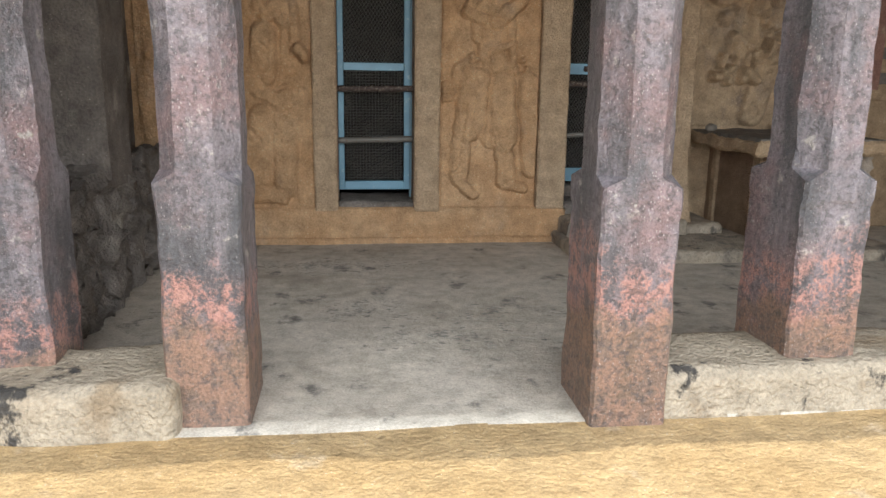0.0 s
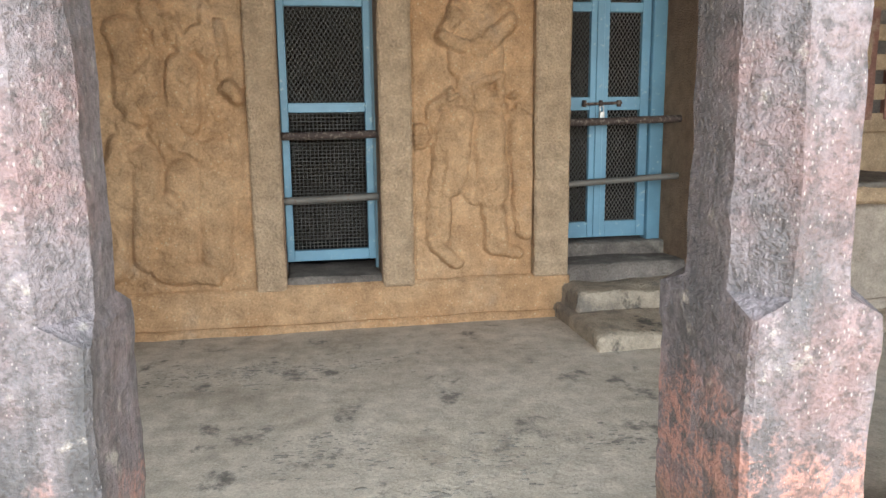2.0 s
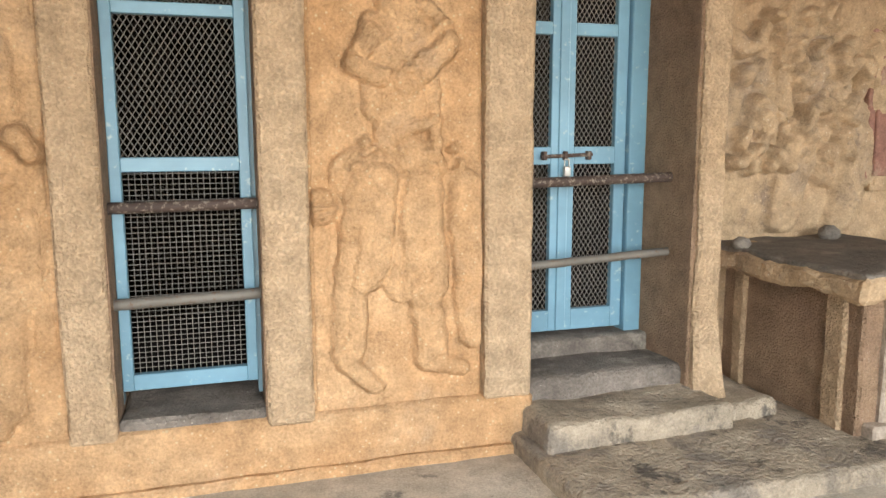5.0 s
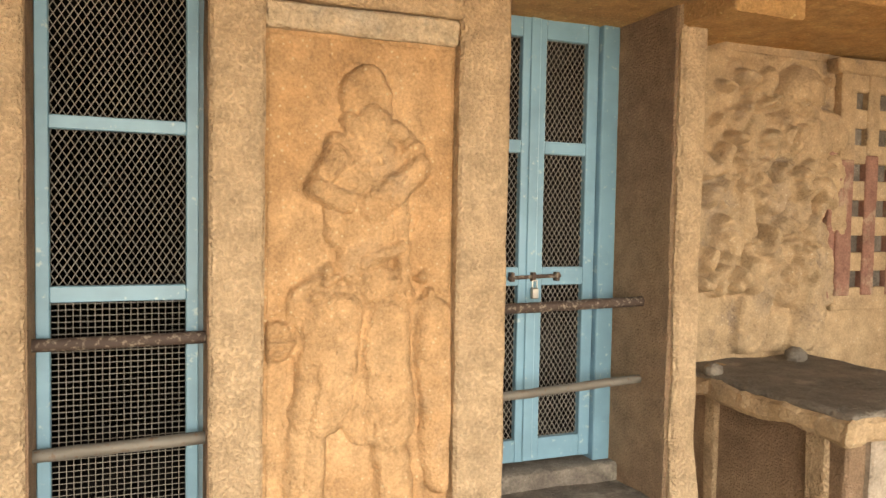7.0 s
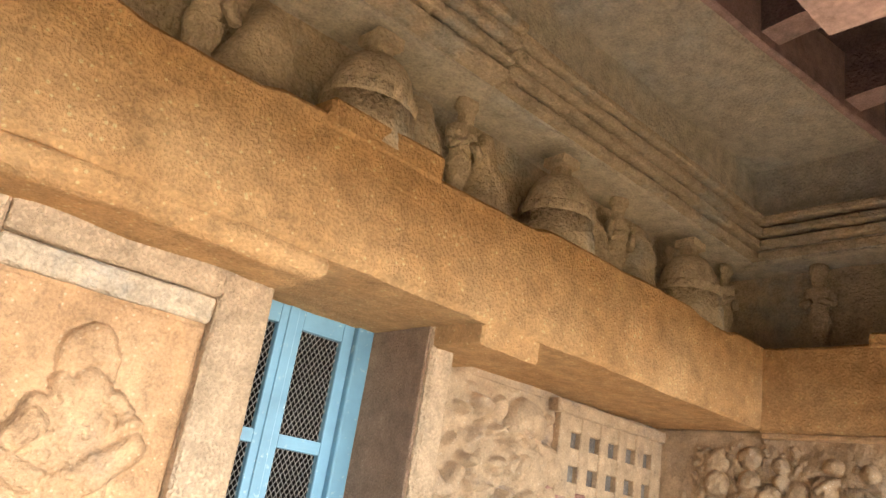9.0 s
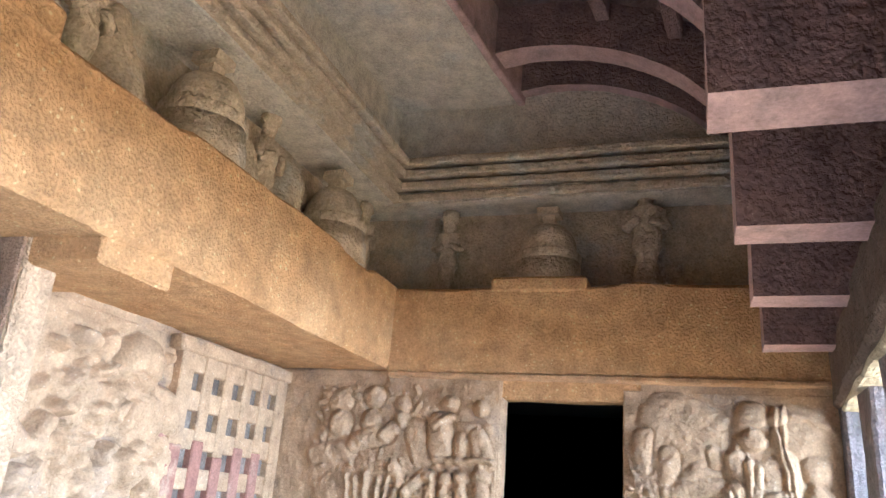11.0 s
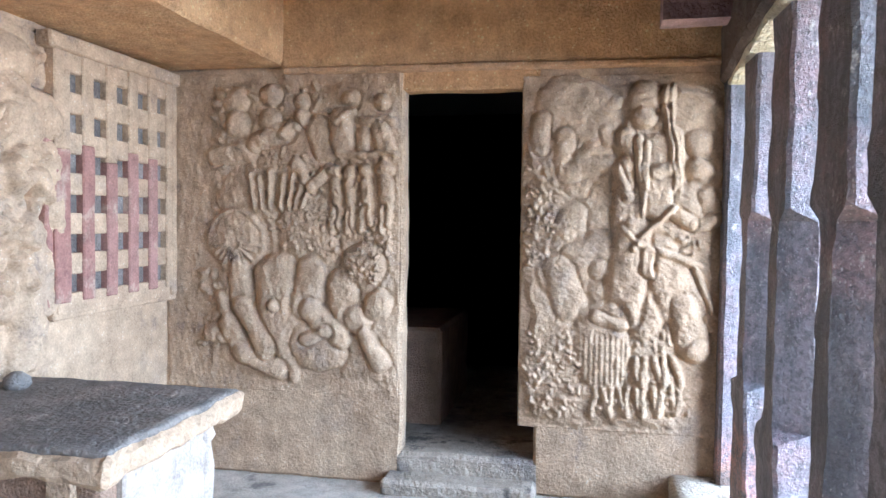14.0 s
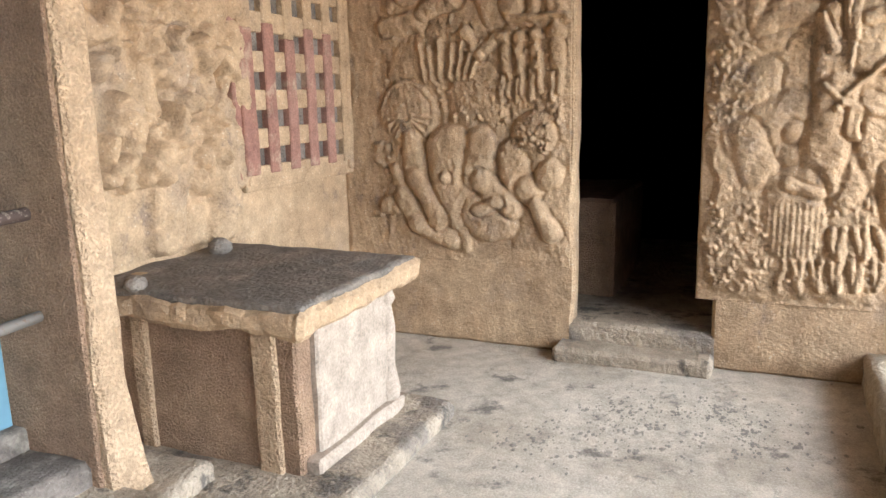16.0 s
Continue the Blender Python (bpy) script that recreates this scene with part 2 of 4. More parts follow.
def empty(name, at, label, category, group="", kind=""):
    e = new(name)
    e.matrix_basis = Matrix.Translation(at)
    return tagged(e, label, category, group, kind)


def setting(name, bm, mat, label="", smooth=False):
    return tagged(new(name, mesh_of(name, bm, mat, smooth)), label, kind="structure")


def box(x0, x1, y0, y1, z0, z1, bevel=0.0, bm=None):
    own = bmesh.new()
    bmesh.ops.create_cube(own, size=1.0, matrix=Matrix.Translation(((x0 + x1) / 2, (y0 + y1) / 2, (z0 + z1) / 2)) @ Matrix.Diagonal((x1 - x0, y1 - y0, z1 - z0, 1)))
    if bevel:
        bmesh.ops.bevel(own, geom=own.edges[:], offset=bevel, segments=1, affect="EDGES")
    if bm is None:
        return own
    return join(bm, own)


def join(bm, own):
    me = bpy.data.meshes.new("tmp")
    own.to_mesh(me)
    own.free()
    bm.from_mesh(me)
    bpy.data.meshes.remove(me)
    return bm


def roughen(bm, amp, scale=3.0, seed=0.0, fine=0.4):
    for v in bm.verts:
        p = v.co * scale + Vector((seed, seed * 1.7, -seed))
        v.co += noise.noise_vector(p) * amp + noise.noise_vector(p * 4.1) * amp * fine
    return bm


def slice_up(bm, step):
    for axis in range(3):
        lo, hi = min(v.co[axis] for v in bm.verts), max(v.co[axis] for v in bm.verts)
        n = int((hi - lo) / step)
        no = Vector((axis == 0, axis == 1, axis == 2))
        for i in range(1, n + 1):
            bmesh.ops.bisect_plane(bm, geom=bm.verts[:] + bm.edges[:] + bm.faces[:], plane_co=no * (lo + (hi - lo) * i / (n + 1)), plane_no=no)
    return bm


def rock(x0, x1, y0, y1, z0, z1, step=0.12, amp=0.012, bevel=0.02, scale=3.0, seed=0.0):
    return roughen(slice_up(box(x0, x1, y0, y1, z0, z1, bevel), step), amp, scale, seed)


def lathe(profile, n=28, at=(0, 0, 0), squash=1.0):
    bm = bmesh.new()
    rings = []
    for r, z in profile:
        rings.append([bm.verts.new((at[0] + r * math.cos(2 * math.pi * i / n), at[1] + squash * r * math.sin(2 * math.pi * i / n), at[2] + z)) for i in range(n)])
    for a, b in zip(rings, rings[1:]):
        for i in range(n):
            bm.faces.new((a[i], a[(i + 1) % n], b[(i + 1) % n], b[i]))
    bm.faces.new(rings[-1])
    bm.faces.new(rings[0][::-1])
    return bm


def rod(a, b, r, n=10, bm=None):
    bm = bm or bmesh.new()
    a, b = Vector(a), Vector(b)
    q = (b - a).to_track_quat("Z", "Y").to_matrix().to_4x4()
    bmesh.ops.create_cone(bm, cap_ends=True, segments=n, radius1=r, radius2=r, depth=(b - a).length, matrix=Matrix.Translation((a + b) / 2) @ q)
    return bm


# ---- large structure ----
W, XR, XL = 6.35, 5.7, -1.74

g = bmesh.new()
bmesh.ops.create_grid(g, x_segments=2, y_segments=2, size=1.0, matrix=Matrix.Translation((0, -200, -0.07)) @ Matrix.Diagonal((900, 600, 1, 1)))
setting("ground", g, GROUND, "sunlit sandy yellow ground")
e = slice_up(box(-9, 9, -4.0, 2.87, -0.3, -0.008, 0.01), 0.3)
for v in e.verts:
    if v.co.z > -0.2:
        v.co.z += 0.016 * noise.noise(v.co * 1.6) - 0.012 * max(0.0, 2.0 - v.co.y) + 0.006
        v.co.y += 0.035 * noise.noise(v.co * 2.3)
setting("ground_apron", e, GROUND, "trodden yellow earth before the cave")


def uneven(x0, x1, y0, y1, z, cell, amp, deep=0.25):
    bm = slice_up(box(x0, x1, y0, y1, z - deep, z), cell)
    for v in bm.verts:
        if v.co.z > z - 0.01:
            v.co.z += amp * noise.noise(v.co * 1.9) + 0.5 * amp * noise.noise(v.co * 6.0)
    return bm


setting("floor", uneven(-2.3, 6.3, 2.83, 7.3, 0.0, 0.12, 0.008), FLOOR, "dusty grey-brown rock floor with dark chipped patches", True)

# back wall, left to right
setting("wall_back_left", rock(-2.3, -0.315, W + 0.03, 7.05, 0.0, 2.9, 0.13, 0.012, 0.01), OCHRE, "ochre plastered rock wall")
setting("wall_back_base", rock(-2.3, 1.86, W - 0.008, 7.0, -0.01, 0.31, 0.09, 0.012, 0.03, 4.0, 3), OCHRE, "ochre plastered base of the wall", True)
setting("wall_back_panel", rock(0.735, 1.59, W + 0.045, 7.05, 0.0, 2.9, 0.14, 0.006, 0.01, 3.0, 5), OCHRE, "ochre panel ground")
setting("wall_back_recess", rock(2.9, 6.2, 6.87, 7.4, 0.0, 3.2, 0.15, 0.01, 0.01, 3.0, 7), TUFF, "weathered buff rock wall")
for x0, x1, s in ((-0.315, -0.122, 1), (0.527, 0.738, 2), (1.588, 1.836, 3)):
    setting("trim_pilaster", rock(x0, x1, W - 0.018, 6.95, 0.27 if s != 3 else 0.29, 2.87, 0.10, 0.007, 0.014, 4.0, s), CREAM, "cream plastered pilaster")
flared = rock(2.80, 2.955, W - 0.018, 7.1, 0.0, 2.95, 0.07, 0.009, 0.02, 4.0, 9)
for v in flared.verts:
    k = max(0.0, 1.0 - v.co.z / 0.75) ** 2
    if v.co.x > 2.87:
        v.co.x += 0.10 * k
    if v.co.y < W + 0.1:
        v.co.y -= 0.05 * k
setting("trim_pilaster_right", flared, CREAM, "cream plastered pilaster beside the door")
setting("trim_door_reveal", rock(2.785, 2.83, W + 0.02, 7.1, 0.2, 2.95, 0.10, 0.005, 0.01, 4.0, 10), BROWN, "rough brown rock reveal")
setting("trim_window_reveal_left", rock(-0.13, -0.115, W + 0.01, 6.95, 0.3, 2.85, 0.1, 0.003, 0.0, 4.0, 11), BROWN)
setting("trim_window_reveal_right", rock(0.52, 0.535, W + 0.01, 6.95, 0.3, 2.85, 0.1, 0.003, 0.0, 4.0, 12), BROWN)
setting("window_sill", rock(-0.12, 0.53, W + 0.02, 6.9, 0.2, 0.352, 0.07, 0.014, 0.02, 5.0, 13), BASALT, "dark worn rock sill")
setting("baseboard", rock(-2.3, 1.76, W - 0.045, W + 0.06, -0.05, 0.052, 0.09, 0.012, 0.015, 4.0, 14), OCHRE, "low worn rock kerb along the wall")
setting("trim_frieze", rock(0.74, 1.59, W + 0.005, 6.6, 2.57, 2.68, 0.08, 0.008, 0.012, 4.0, 15), SHADOW_ROCK, "grey chipped band over the carved panel")
setting("trim_frieze_upper", rock(0.74, 1.60, W - 0.02, 6.6, 2.69, 2.87, 0.08, 0.012, 0.012, 4.0, 16), CREAM, "yellowed chipped band over the carved panel")
setting("lintel_window", rock(-0.2, 0.6, 6.42, 7.0, 2.83, 3.0, 0.1, 0.01, 0.01), SHADOW_ROCK)
setting("lintel_door", rock(1.8, 2.9, 6.40, 7.1, 2.93, 3.1, 0.1, 0.01, 0.01), SHADOW_ROCK, "grey rock lintel over the door")


def beam(x0, x1, y0, y1, z0, z1, seed, chip=0.05):
    bm = rock(x0, x1, y0, y1, z0, z1, 0.10, 0.012, 0.025, 3.0, seed)
    for v in bm.verts:
        if v.co.z > z1 - 0.06:
            k = noise.noise(Vector((v.co.x * 1.3 + seed, v.co.y * 1.3, 2.0)))
            v.co.z += chip * (k + (0.6 if k > 0.12 else -0.3))
    return bm


setting("beam_back", beam(-2.3, 5.75, 5.95, 7.1, 2.895, 3.5, 20, 0.03), ORANGE, "broad orange speckled rock beam over the doors")
setting("beam_back_lip", rock(-2.3, 1.88, 5.97, 6.75, 2.80, 2.93, 0.09, 0.018, 0.04, 3.0, 22), ORANGE, "rounded lower lip of the orange beam", True)
setting("trim_corbel", rock(2.80, 3.23, 5.98, 6.9, 2.785, 2.93, 0.08, 0.008, 0.015), ORANGE, "square rock corbel beside the door")
setting("beam_side", beam(5.63, 6.3, 2.6, 5.97, 2.87, 3.5, 23, 0.02), ORANGE, "broad orange tool-marked rock beam")

# right wall with its doorway
setting("wall_right_far", rock(XR, 5.86, 5.10, 6.95, 0.0, 2.9, 0.12, 0.012, 0.02, 3.0, 30), TUFF, "buff rock wall")
setting("wall_right_near", rock(XR, 5.86, 2.5, 4.2, 0.0, 2.9, 0.12, 0.012, 0.02, 3.0, 31), TUFF, "buff rock wall")
setting("wall_right_lintel", rock(XR + 0.01, 5.87, 4.1, 5.2, 2.715, 2.92, 0.1, 0.012, 0.015, 3.0, 32), ORANGE, "rock lintel of the doorway")
setting("threshold", rock(5.70, 6.2, 4.14, 5.16, 0.0, 0.235, 0.09, 0.012, 0.03, 4.0, 33), STEPS, "worn rock threshold")
setting("step_doorway", rock(5.5, 5.72, 4.17, 5.2, -0.02, 0.10, 0.08, 0.012, 0.025, 4.0, 34), STEPS, "worn low rock step")
setting("trim_side_ledge", rock(5.62, 5.72, 2.6, 5.95, 2.835, 2.872, 0.1, 0.006, 0.008, 3.0, 35), OCHRE)

# cells behind the openings, their darkness given by a near-black colour
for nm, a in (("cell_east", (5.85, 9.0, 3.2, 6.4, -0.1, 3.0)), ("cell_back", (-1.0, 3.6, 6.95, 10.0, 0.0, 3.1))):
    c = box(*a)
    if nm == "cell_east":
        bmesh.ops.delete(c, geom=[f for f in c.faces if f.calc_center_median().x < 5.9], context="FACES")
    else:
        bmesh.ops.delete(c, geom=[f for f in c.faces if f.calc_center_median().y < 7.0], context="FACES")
    setting(nm, c, CELL_SHADE, "rock-cut cell coloured near-black for its unlit interior")
setting("cell_floor", uneven(5.83, 8.99, 3.22, 6.38, 0.215, 0.2, 0.012), STEPS, "dusty rock floor of the dark cell", True)
setting("cell_bench", rock(6.5, 7.9, 4.98, 6.3, 0.0, 0.98, 0.2, 0.015, 0.03), BROWN, "rock bench in the dark cell")

# upper niche, cornice and ceiling
setting("wall_niche_back", rock(-2.3, 6.3, 6.5, 7.1, 3.4, 4.42, 0.16, 0.025, 0.0, 2.2, 40), SHADOW_ROCK, "hollowed grey-brown niche wall")
setting("wall_niche_side", rock(6.12, 6.6, 2.5, 6.6, 3.4, 4.42, 0.16, 0.025, 0.0, 2.2, 41), SHADOW_ROCK, "hollowed grey-brown niche wall")
for i in range(4):
    z = 4.26 + i * 0.088
    o = 0.035 * i
    setting("trim_cornice_back", rock(2.75, XR + 0.1, 6.06 - o, 6.6, z, z + 0.06, 0.15, 0.006, 0.01, 3.0, 50 + i), SHADOW_ROCK, "carved rail of the cornice")
    setting("trim_cornice_back_left", rock(-2.3, 2.74, 5.99 - o, 6.6, z, z + 0.06, 0.15, 0.006, 0.01, 3.0, 55 + i), SHADOW_ROCK, "carved rail of the cornice")
    setting("trim_cornice_side", rock(XR + 0.06 - o, 6.3, 2.9, 6.2, z, z + 0.06, 0.15, 0.006, 0.01, 3.0, 60 + i), SHADOW_ROCK, "carved rail of the cornice")
setting("wall_upper_back", rock(-2.3, 6.3, 6.12, 6.7, 4.24, 5.2, 0.2, 0.015, 0.0, 2.0, 44), CEILING, "grey rock wall above the cornice")
setting("wall_upper_back_left", rock(-2.3, 2.74, 6.0, 6.3, 4.56, 5.2, 0.2, 0.012, 0.0, 2.0, 43), CEILING, "grey rock wall above the cornice")
setting("wall_upper_side", rock(5.8, 6.5, 2.5, 6.2, 4.24, 5.7, 0.2, 0.015, 0.0, 2.0, 45), CEILING, "grey rock wall above the cornice")
def skewed(bm, slope=-0.11, about=2.5):
    """The front row runs a little aslant: y falls by slope for each metre of x."""
    for v in bm.verts:
        v.co.y += slope * (v.co.x - about)
    return bm


setting("ceiling", skewed(rock(-2.5, 6.5, 5.50, 7.8, 5.05, 5.6, 0.2, 0.02, 0.02, 1.5, 46)), CEILING, "rough grey rock ceiling")
setting("trim_vault_edge", skewed(rock(-2.4, 6.0, 5.44, 5.50, 5.045, 5.5, 0.15, 0.012, 0.01, 2.0, 49)), PINK_EDGE, "faded red painted edge of the vault")

# left wall
setting("wall_left", rock(XL - 0.6, XL, 2.6, 6.9, 0.0, 5.0, 0.2, 0.02, 0.02, 2.0, 47), BASALT, "dark rock side wall")
setting("trim_left_pilaster", rock(XL - 0.1, -1.40, 4.55, 5.05, 0.7, 2.95, 0.12, 0.014, 0.03, 3.0, 46), BASALT, "dark weathered pilaster standing on the rock ledge")
setting("rock_bench", roughen(roughen(rock(XL - 0.1, -1.42, 3.42, 6.33, -0.05, 0.82, 0.04, 0.08, 0.05, 3.2, 48), 0.06, 7.0, 4), 0.035, 17.0, 9), BASALT, "lumpy dark natural rock ledge", True)

# front: architrave, wall above it, overhang and hillside
setting("architrave", skewed(rock(-2.4, 5.9, 2.80, 3.31, 2.715, 3.06, 0.12, 0.015, 0.025, 2.5, 70), -0.075), DARK_BEAM, "dark rock architrave over the pillars")
setting("wall_front_upper", rock(-2.4, 6.3, 2.45, 2.9, 2.95, 5.7, 0.25, 0.02, 0.0, 2.0, 71), RED_RIB, "dark rock wall over the pillars")
setting("facade_overhang", rock(-9, 10, 1.45, 2.84, 2.80, 6.0, 0.4, 0.08, 0.05, 1.0, 72), BASALT, "weathered overhanging rock face")
setting("facade_left", rock(-9, -1.9, 2.5, 7.5, -0.3, 6.0, 0.5, 0.08, 0.05, 1.0, 73), BASALT, "weathered rock face")
setting("facade_right", rock(5.95, 10, 2.45, 3.2, -0.3, 6.0, 0.5, 0.05, 0.05, 1.0, 74), BASALT, "weathered rock face")
setting("hillside", box(-9, 10, 2.8, 11, 5.9, 7.5), BASALT, "rock of the hill")
setting("hill_back", box(-9, 10, 10.0, 11, -0.3, 6.0), BASALT, "rock of the hill")
setting("hill_right", box(9.0, 10, 3.0, 11, -0.3, 6.0), BASALT, "rock of the hill")


# sill walls between the pillars
def sill(x0, x1, seed):
    bm = rock(x0, x1, 2.83 - 0.03 * (x0 < 0), 3.32, -0.05, 0.215, 0.08, 0.016, 0.03, 4.0, seed)
    return bm


setting("wall_sill_right", sill(1.20, 5.75, 80), SILL, "low weathered rock sill with black mould stains", True)
setting("wall_sill_left", roughen(sill(-2.3, -0.70, 81), 0.02, 3.0, 5), SILL, "low broken brown rock sill", True)


# pillars: square foot, chamfered shaft
def pillar(x, y, foot, w0, w1, split, seed, deep):
    bm = bmesh.new()
    def ring(z, w, c):
        pts = []
        for sx, sy in ((1, 1), (-1, 1), (-1, -1), (1, -1)):
            a, b2 = (sx * w, sy * (w - c)), (sx * (w - c), sy * w)
            pts += [a, b2] if sx * sy > 0 else [b2, a]
        return [bm.verts.new((px, py, z)) for px, py in pts]
    levels = []
    n = 64
    for i in range(n + 1):
        z = foot + (2.80 - foot) * i / n
        w = w0 + (w1 - w0) * (z / 2.8)
        c = 0.012 if z < split else max(0.012, min(w * 0.54, 0.012 + (z - split) * 2.4, 0.012 + (1.90 - z) * 1.6))
        levels.append((z, w + (0.006 if split - 0.12 < z < split + 0.02 else 0.0), c))
    levels.append((split + 0.02, 0, 0))
    levels = sorted(l for l in levels if l[1] > 0)
    rings = [ring(*l) for l in levels]
    for a, b2 in zip(rings, rings[1:]):
        for i in range(8):
            bm.faces.new((a[i], a[(i + 1) % 8], b2[(i + 1) % 8], b2[i]))
    bm.faces.new(rings[0])
    bm.faces.new(rings[-1])
    for v in bm.verts:
        p = v.co * 5.0 + Vector((seed * 3.1, seed, 0))
        v.co.y *= deep
        v.co += noise.noise_vector(p) * 0.010 + noise.noise_vector(p * 3.3) * 0.006
    ob = thing("pillar", bm, PILLAR, "weathered grey and red painted octagonal stone pillar", "pillar", "row of pillars along the cave front")
    ob.matrix_basis = Matrix.Translation((x, y, 0))
    return ob


for x, y, foot, seed, deep in ((-1.40, 3.28, 0.15, 1, 1.15), (-0.588, 3.13, -0.03, 2, 1.32), (1.125, 3.00, -0.03, 3, 1.36), (2.05, 3.155, 0.18, 4, 1.42),
                               (2.98, 2.985, 0.18, 5, 1.46), (3.90, 2.91, 0.18, 6, 1.46), (4.82, 2.84, 0.18, 7, 1.46)):
    pillar(x, y, foot, 0.165, 0.146, 1.0, seed, deep)
setting("trim_end_pilaster", rock(5.56, 5.72, 2.74, 3.04, 0.0, 2.8, 0.1, 0.008, 0.02), PILLAR, "engaged end pilaster")

setting("architrave_soffit", skewed(rock(-2.3, 5.72, 2.86, 3.27, 2.69, 2.73, 0.1, 0.008, 0.01, 3.0, 75), -0.075), PALE_YELLOW, "pale yellowish underside of the architrave")

# ribs of the half vault
def rib(x, w=0.20):
    bm = bmesh.new()
    n = 16
    s = -0.11 * (x - 2.5)
    out, inn = [(3.10 + s, 2.99)], [(3.77 + s, 2.99)]
    for i in range(n + 1):
        a = math.pi / 2 * i / n
        out.append((3.10 + s + 2.12 * (1 - math.cos(a)), 3.6 + 1.98 * math.sin(a)))
        inn.append((3.77 + s + 1.45 * (1 - math.cos(a)), 4.0 + 1.14 * math.sin(a)))
    out.append((5.46 + s, 5.56))
    inn.append((5.46 + s, 5.11))
    vs = []
    for xx in (x - w / 2, x + w / 2):
        vs.append(([bm.verts.new((xx, yy, zz)) for yy, zz in out], [bm.verts.new((xx, yy, zz)) for yy, zz in inn]))
    m = len(out)
    for o, i2 in vs:
        for k in range(m - 1):
            bm.faces.new((o[k], o[k + 1], i2[k + 1], i2[k]))
    under = []
    for k in range(m - 1):
        under.append(bm.faces.new((vs[0][1][k], vs[0][1][k + 1], vs[1][1][k + 1], vs[1][1][k])))
        bm.faces.new((vs[0][0][k], vs[0][0][k + 1], vs[1][0][k + 1], vs[1][0][k]))
    for k in (0, -1):
        under.append(bm.faces.new((vs[0][0][k], vs[0][1][k], vs[1][1][k], vs[1][0][k])))
    for f in under:
        f.material_index = 1
    bmesh.ops.subdivide_edges(bm, edges=bm.edges[:], cuts=1)
    roughen(bm, 0.008, 4.0, x)
    ob = thing("vault_rib", bm, RED_RIB, "curved red-brown rock rib with pale pink underside", "rib", "ribs of the half vault")
    ob.data.materials.append(PINK_EDGE)
    return ob


for x in (-1.17, -0.27, 0.62, 1.52, 2.42, 3.33, 4.23, 5.25, 5.80):
    rib(x)
vault = bmesh.new()
prev = None
for i in range(17):
    a = math.pi / 2 * i / 16
    y, z = 3.16 + 2.06 * (1 - math.cos(a)), 3.5 + 2.0 * math.sin(a)
    row = [vault.verts.new((xx, y + (0.3 if i == 16 else 0.0) - 0.11 * (xx - 2.5), z)) for xx in (-2.4, 6.0)]
    if prev:
        vault.faces.new((prev[0], prev[1], row[1], row[0]))
    prev = row
bmesh.ops.solidify(vault, geom=vault.faces[:], thickness=-0.12)
setting("vault", vault, RED_RIB, "dark red-brown half vault between the ribs")
for j, a in enumerate((0.45, 0.75, 1.02, 1.28)):
    yy, zz = 3.20 + 2.06 * (1 - math.cos(a)), 3.46 + 2.0 * math.sin(a)
    setting("trim_purlin", skewed(rock(-2.3, 6.0, yy - 0.04, yy + 0.06, zz - 0.10, zz + 0.04, 0.25, 0.006, 0.01, 3.0, 90 + j)), RED_RIB, "red-brown rock purlin of the vault")

# steps to the door
setting("step_lower", rock(1.735, 3.06, 5.47, 6.4, -0.03, 0.10, 0.06, 0.02, 0.02, 5.0, 100), STEPS, "worn rock step", True)
setting("step_upper", rock(1.80, 2.86, 6.04, 6.5, 0.05, 0.225, 0.06, 0.022, 0.02, 5.0, 101), STEPS, "worn rock step", True)
setting("step_side", rock(2.82, 3.25, 6.15, 6.95, 0.0, 0.17, 0.075, 0.016, 0.03, 4.0, 103), STEPS, "worn rock ledge beside the step", True)
setting("door_sill", rock(1.82, 2.82, 6.42, 7.15, 0.1, 0.335, 0.075, 0.014, 0.03, 4.0, 102), BASALT, "dark worn rock door sill", True)
setting("door_sill_back", rock(1.82, 2.82, 6.78, 7.15, 0.2, 0.43, 0.1, 0.006, 0.015, 4.0, 104), BASALT, "dark worn rock door sill", True)


# chipped patches on the floor
def floor_chips():
    rng = random.Random(7)
    bm = bmesh.new()
    for cx, cy, rx, ry, n in ((0.05, 4.45, 0.30, 0.22, 220), (0.75, 4.25, 0.28, 0.2, 160), (0.5, 3.9, 0.4, 0.16, 140), (1.35, 4.3, 0.2, 0.15, 60), (4.75, 4.55, 0.5, 0.3, 420), (4.85, 3.95, 0.45, 0.35, 420), (4.3, 5.0, 0.3, 0.25, 120), (-0.3, 5.55, 0.8, 0.22, 420), (-1.2, 4.6, 0.2, 0.4, 60)):
        for _ in range(n):
            x, y = rng.gauss(cx, rx * 0.55), rng.gauss(cy, ry * 0.55)
            z = 0.008 * noise.noise(Vector((x, y, 0)) * 1.9) + 0.004 * noise.noise(Vector((x, y, 0)) * 6.0)
            s, t = rng.uniform(0.007, 0.042), rng.uniform(0, 6.28)
            ring = [bm.verts.new((x + s * rng.uniform(0.7, 1.5) * math.cos(t + k * 1.257), y + 0.6 * s * rng.uniform(0.6, 1.3) * math.sin(t + k * 1.257), z - 0.003)) for k in range(5)]
            top = bm.verts.new((x, y, z + rng.uniform(0.001, 0.003)))
            for k in range(5):
                bm.faces.new((ring[k], ring[(k + 1) % 5], top))
    return bm


tagged(new("floor_chips", mesh_of("floor_chips", floor_chips(), CHIP)), "scattered dark chips embedded in the dusty floor", "stone chips", kind="stuff")


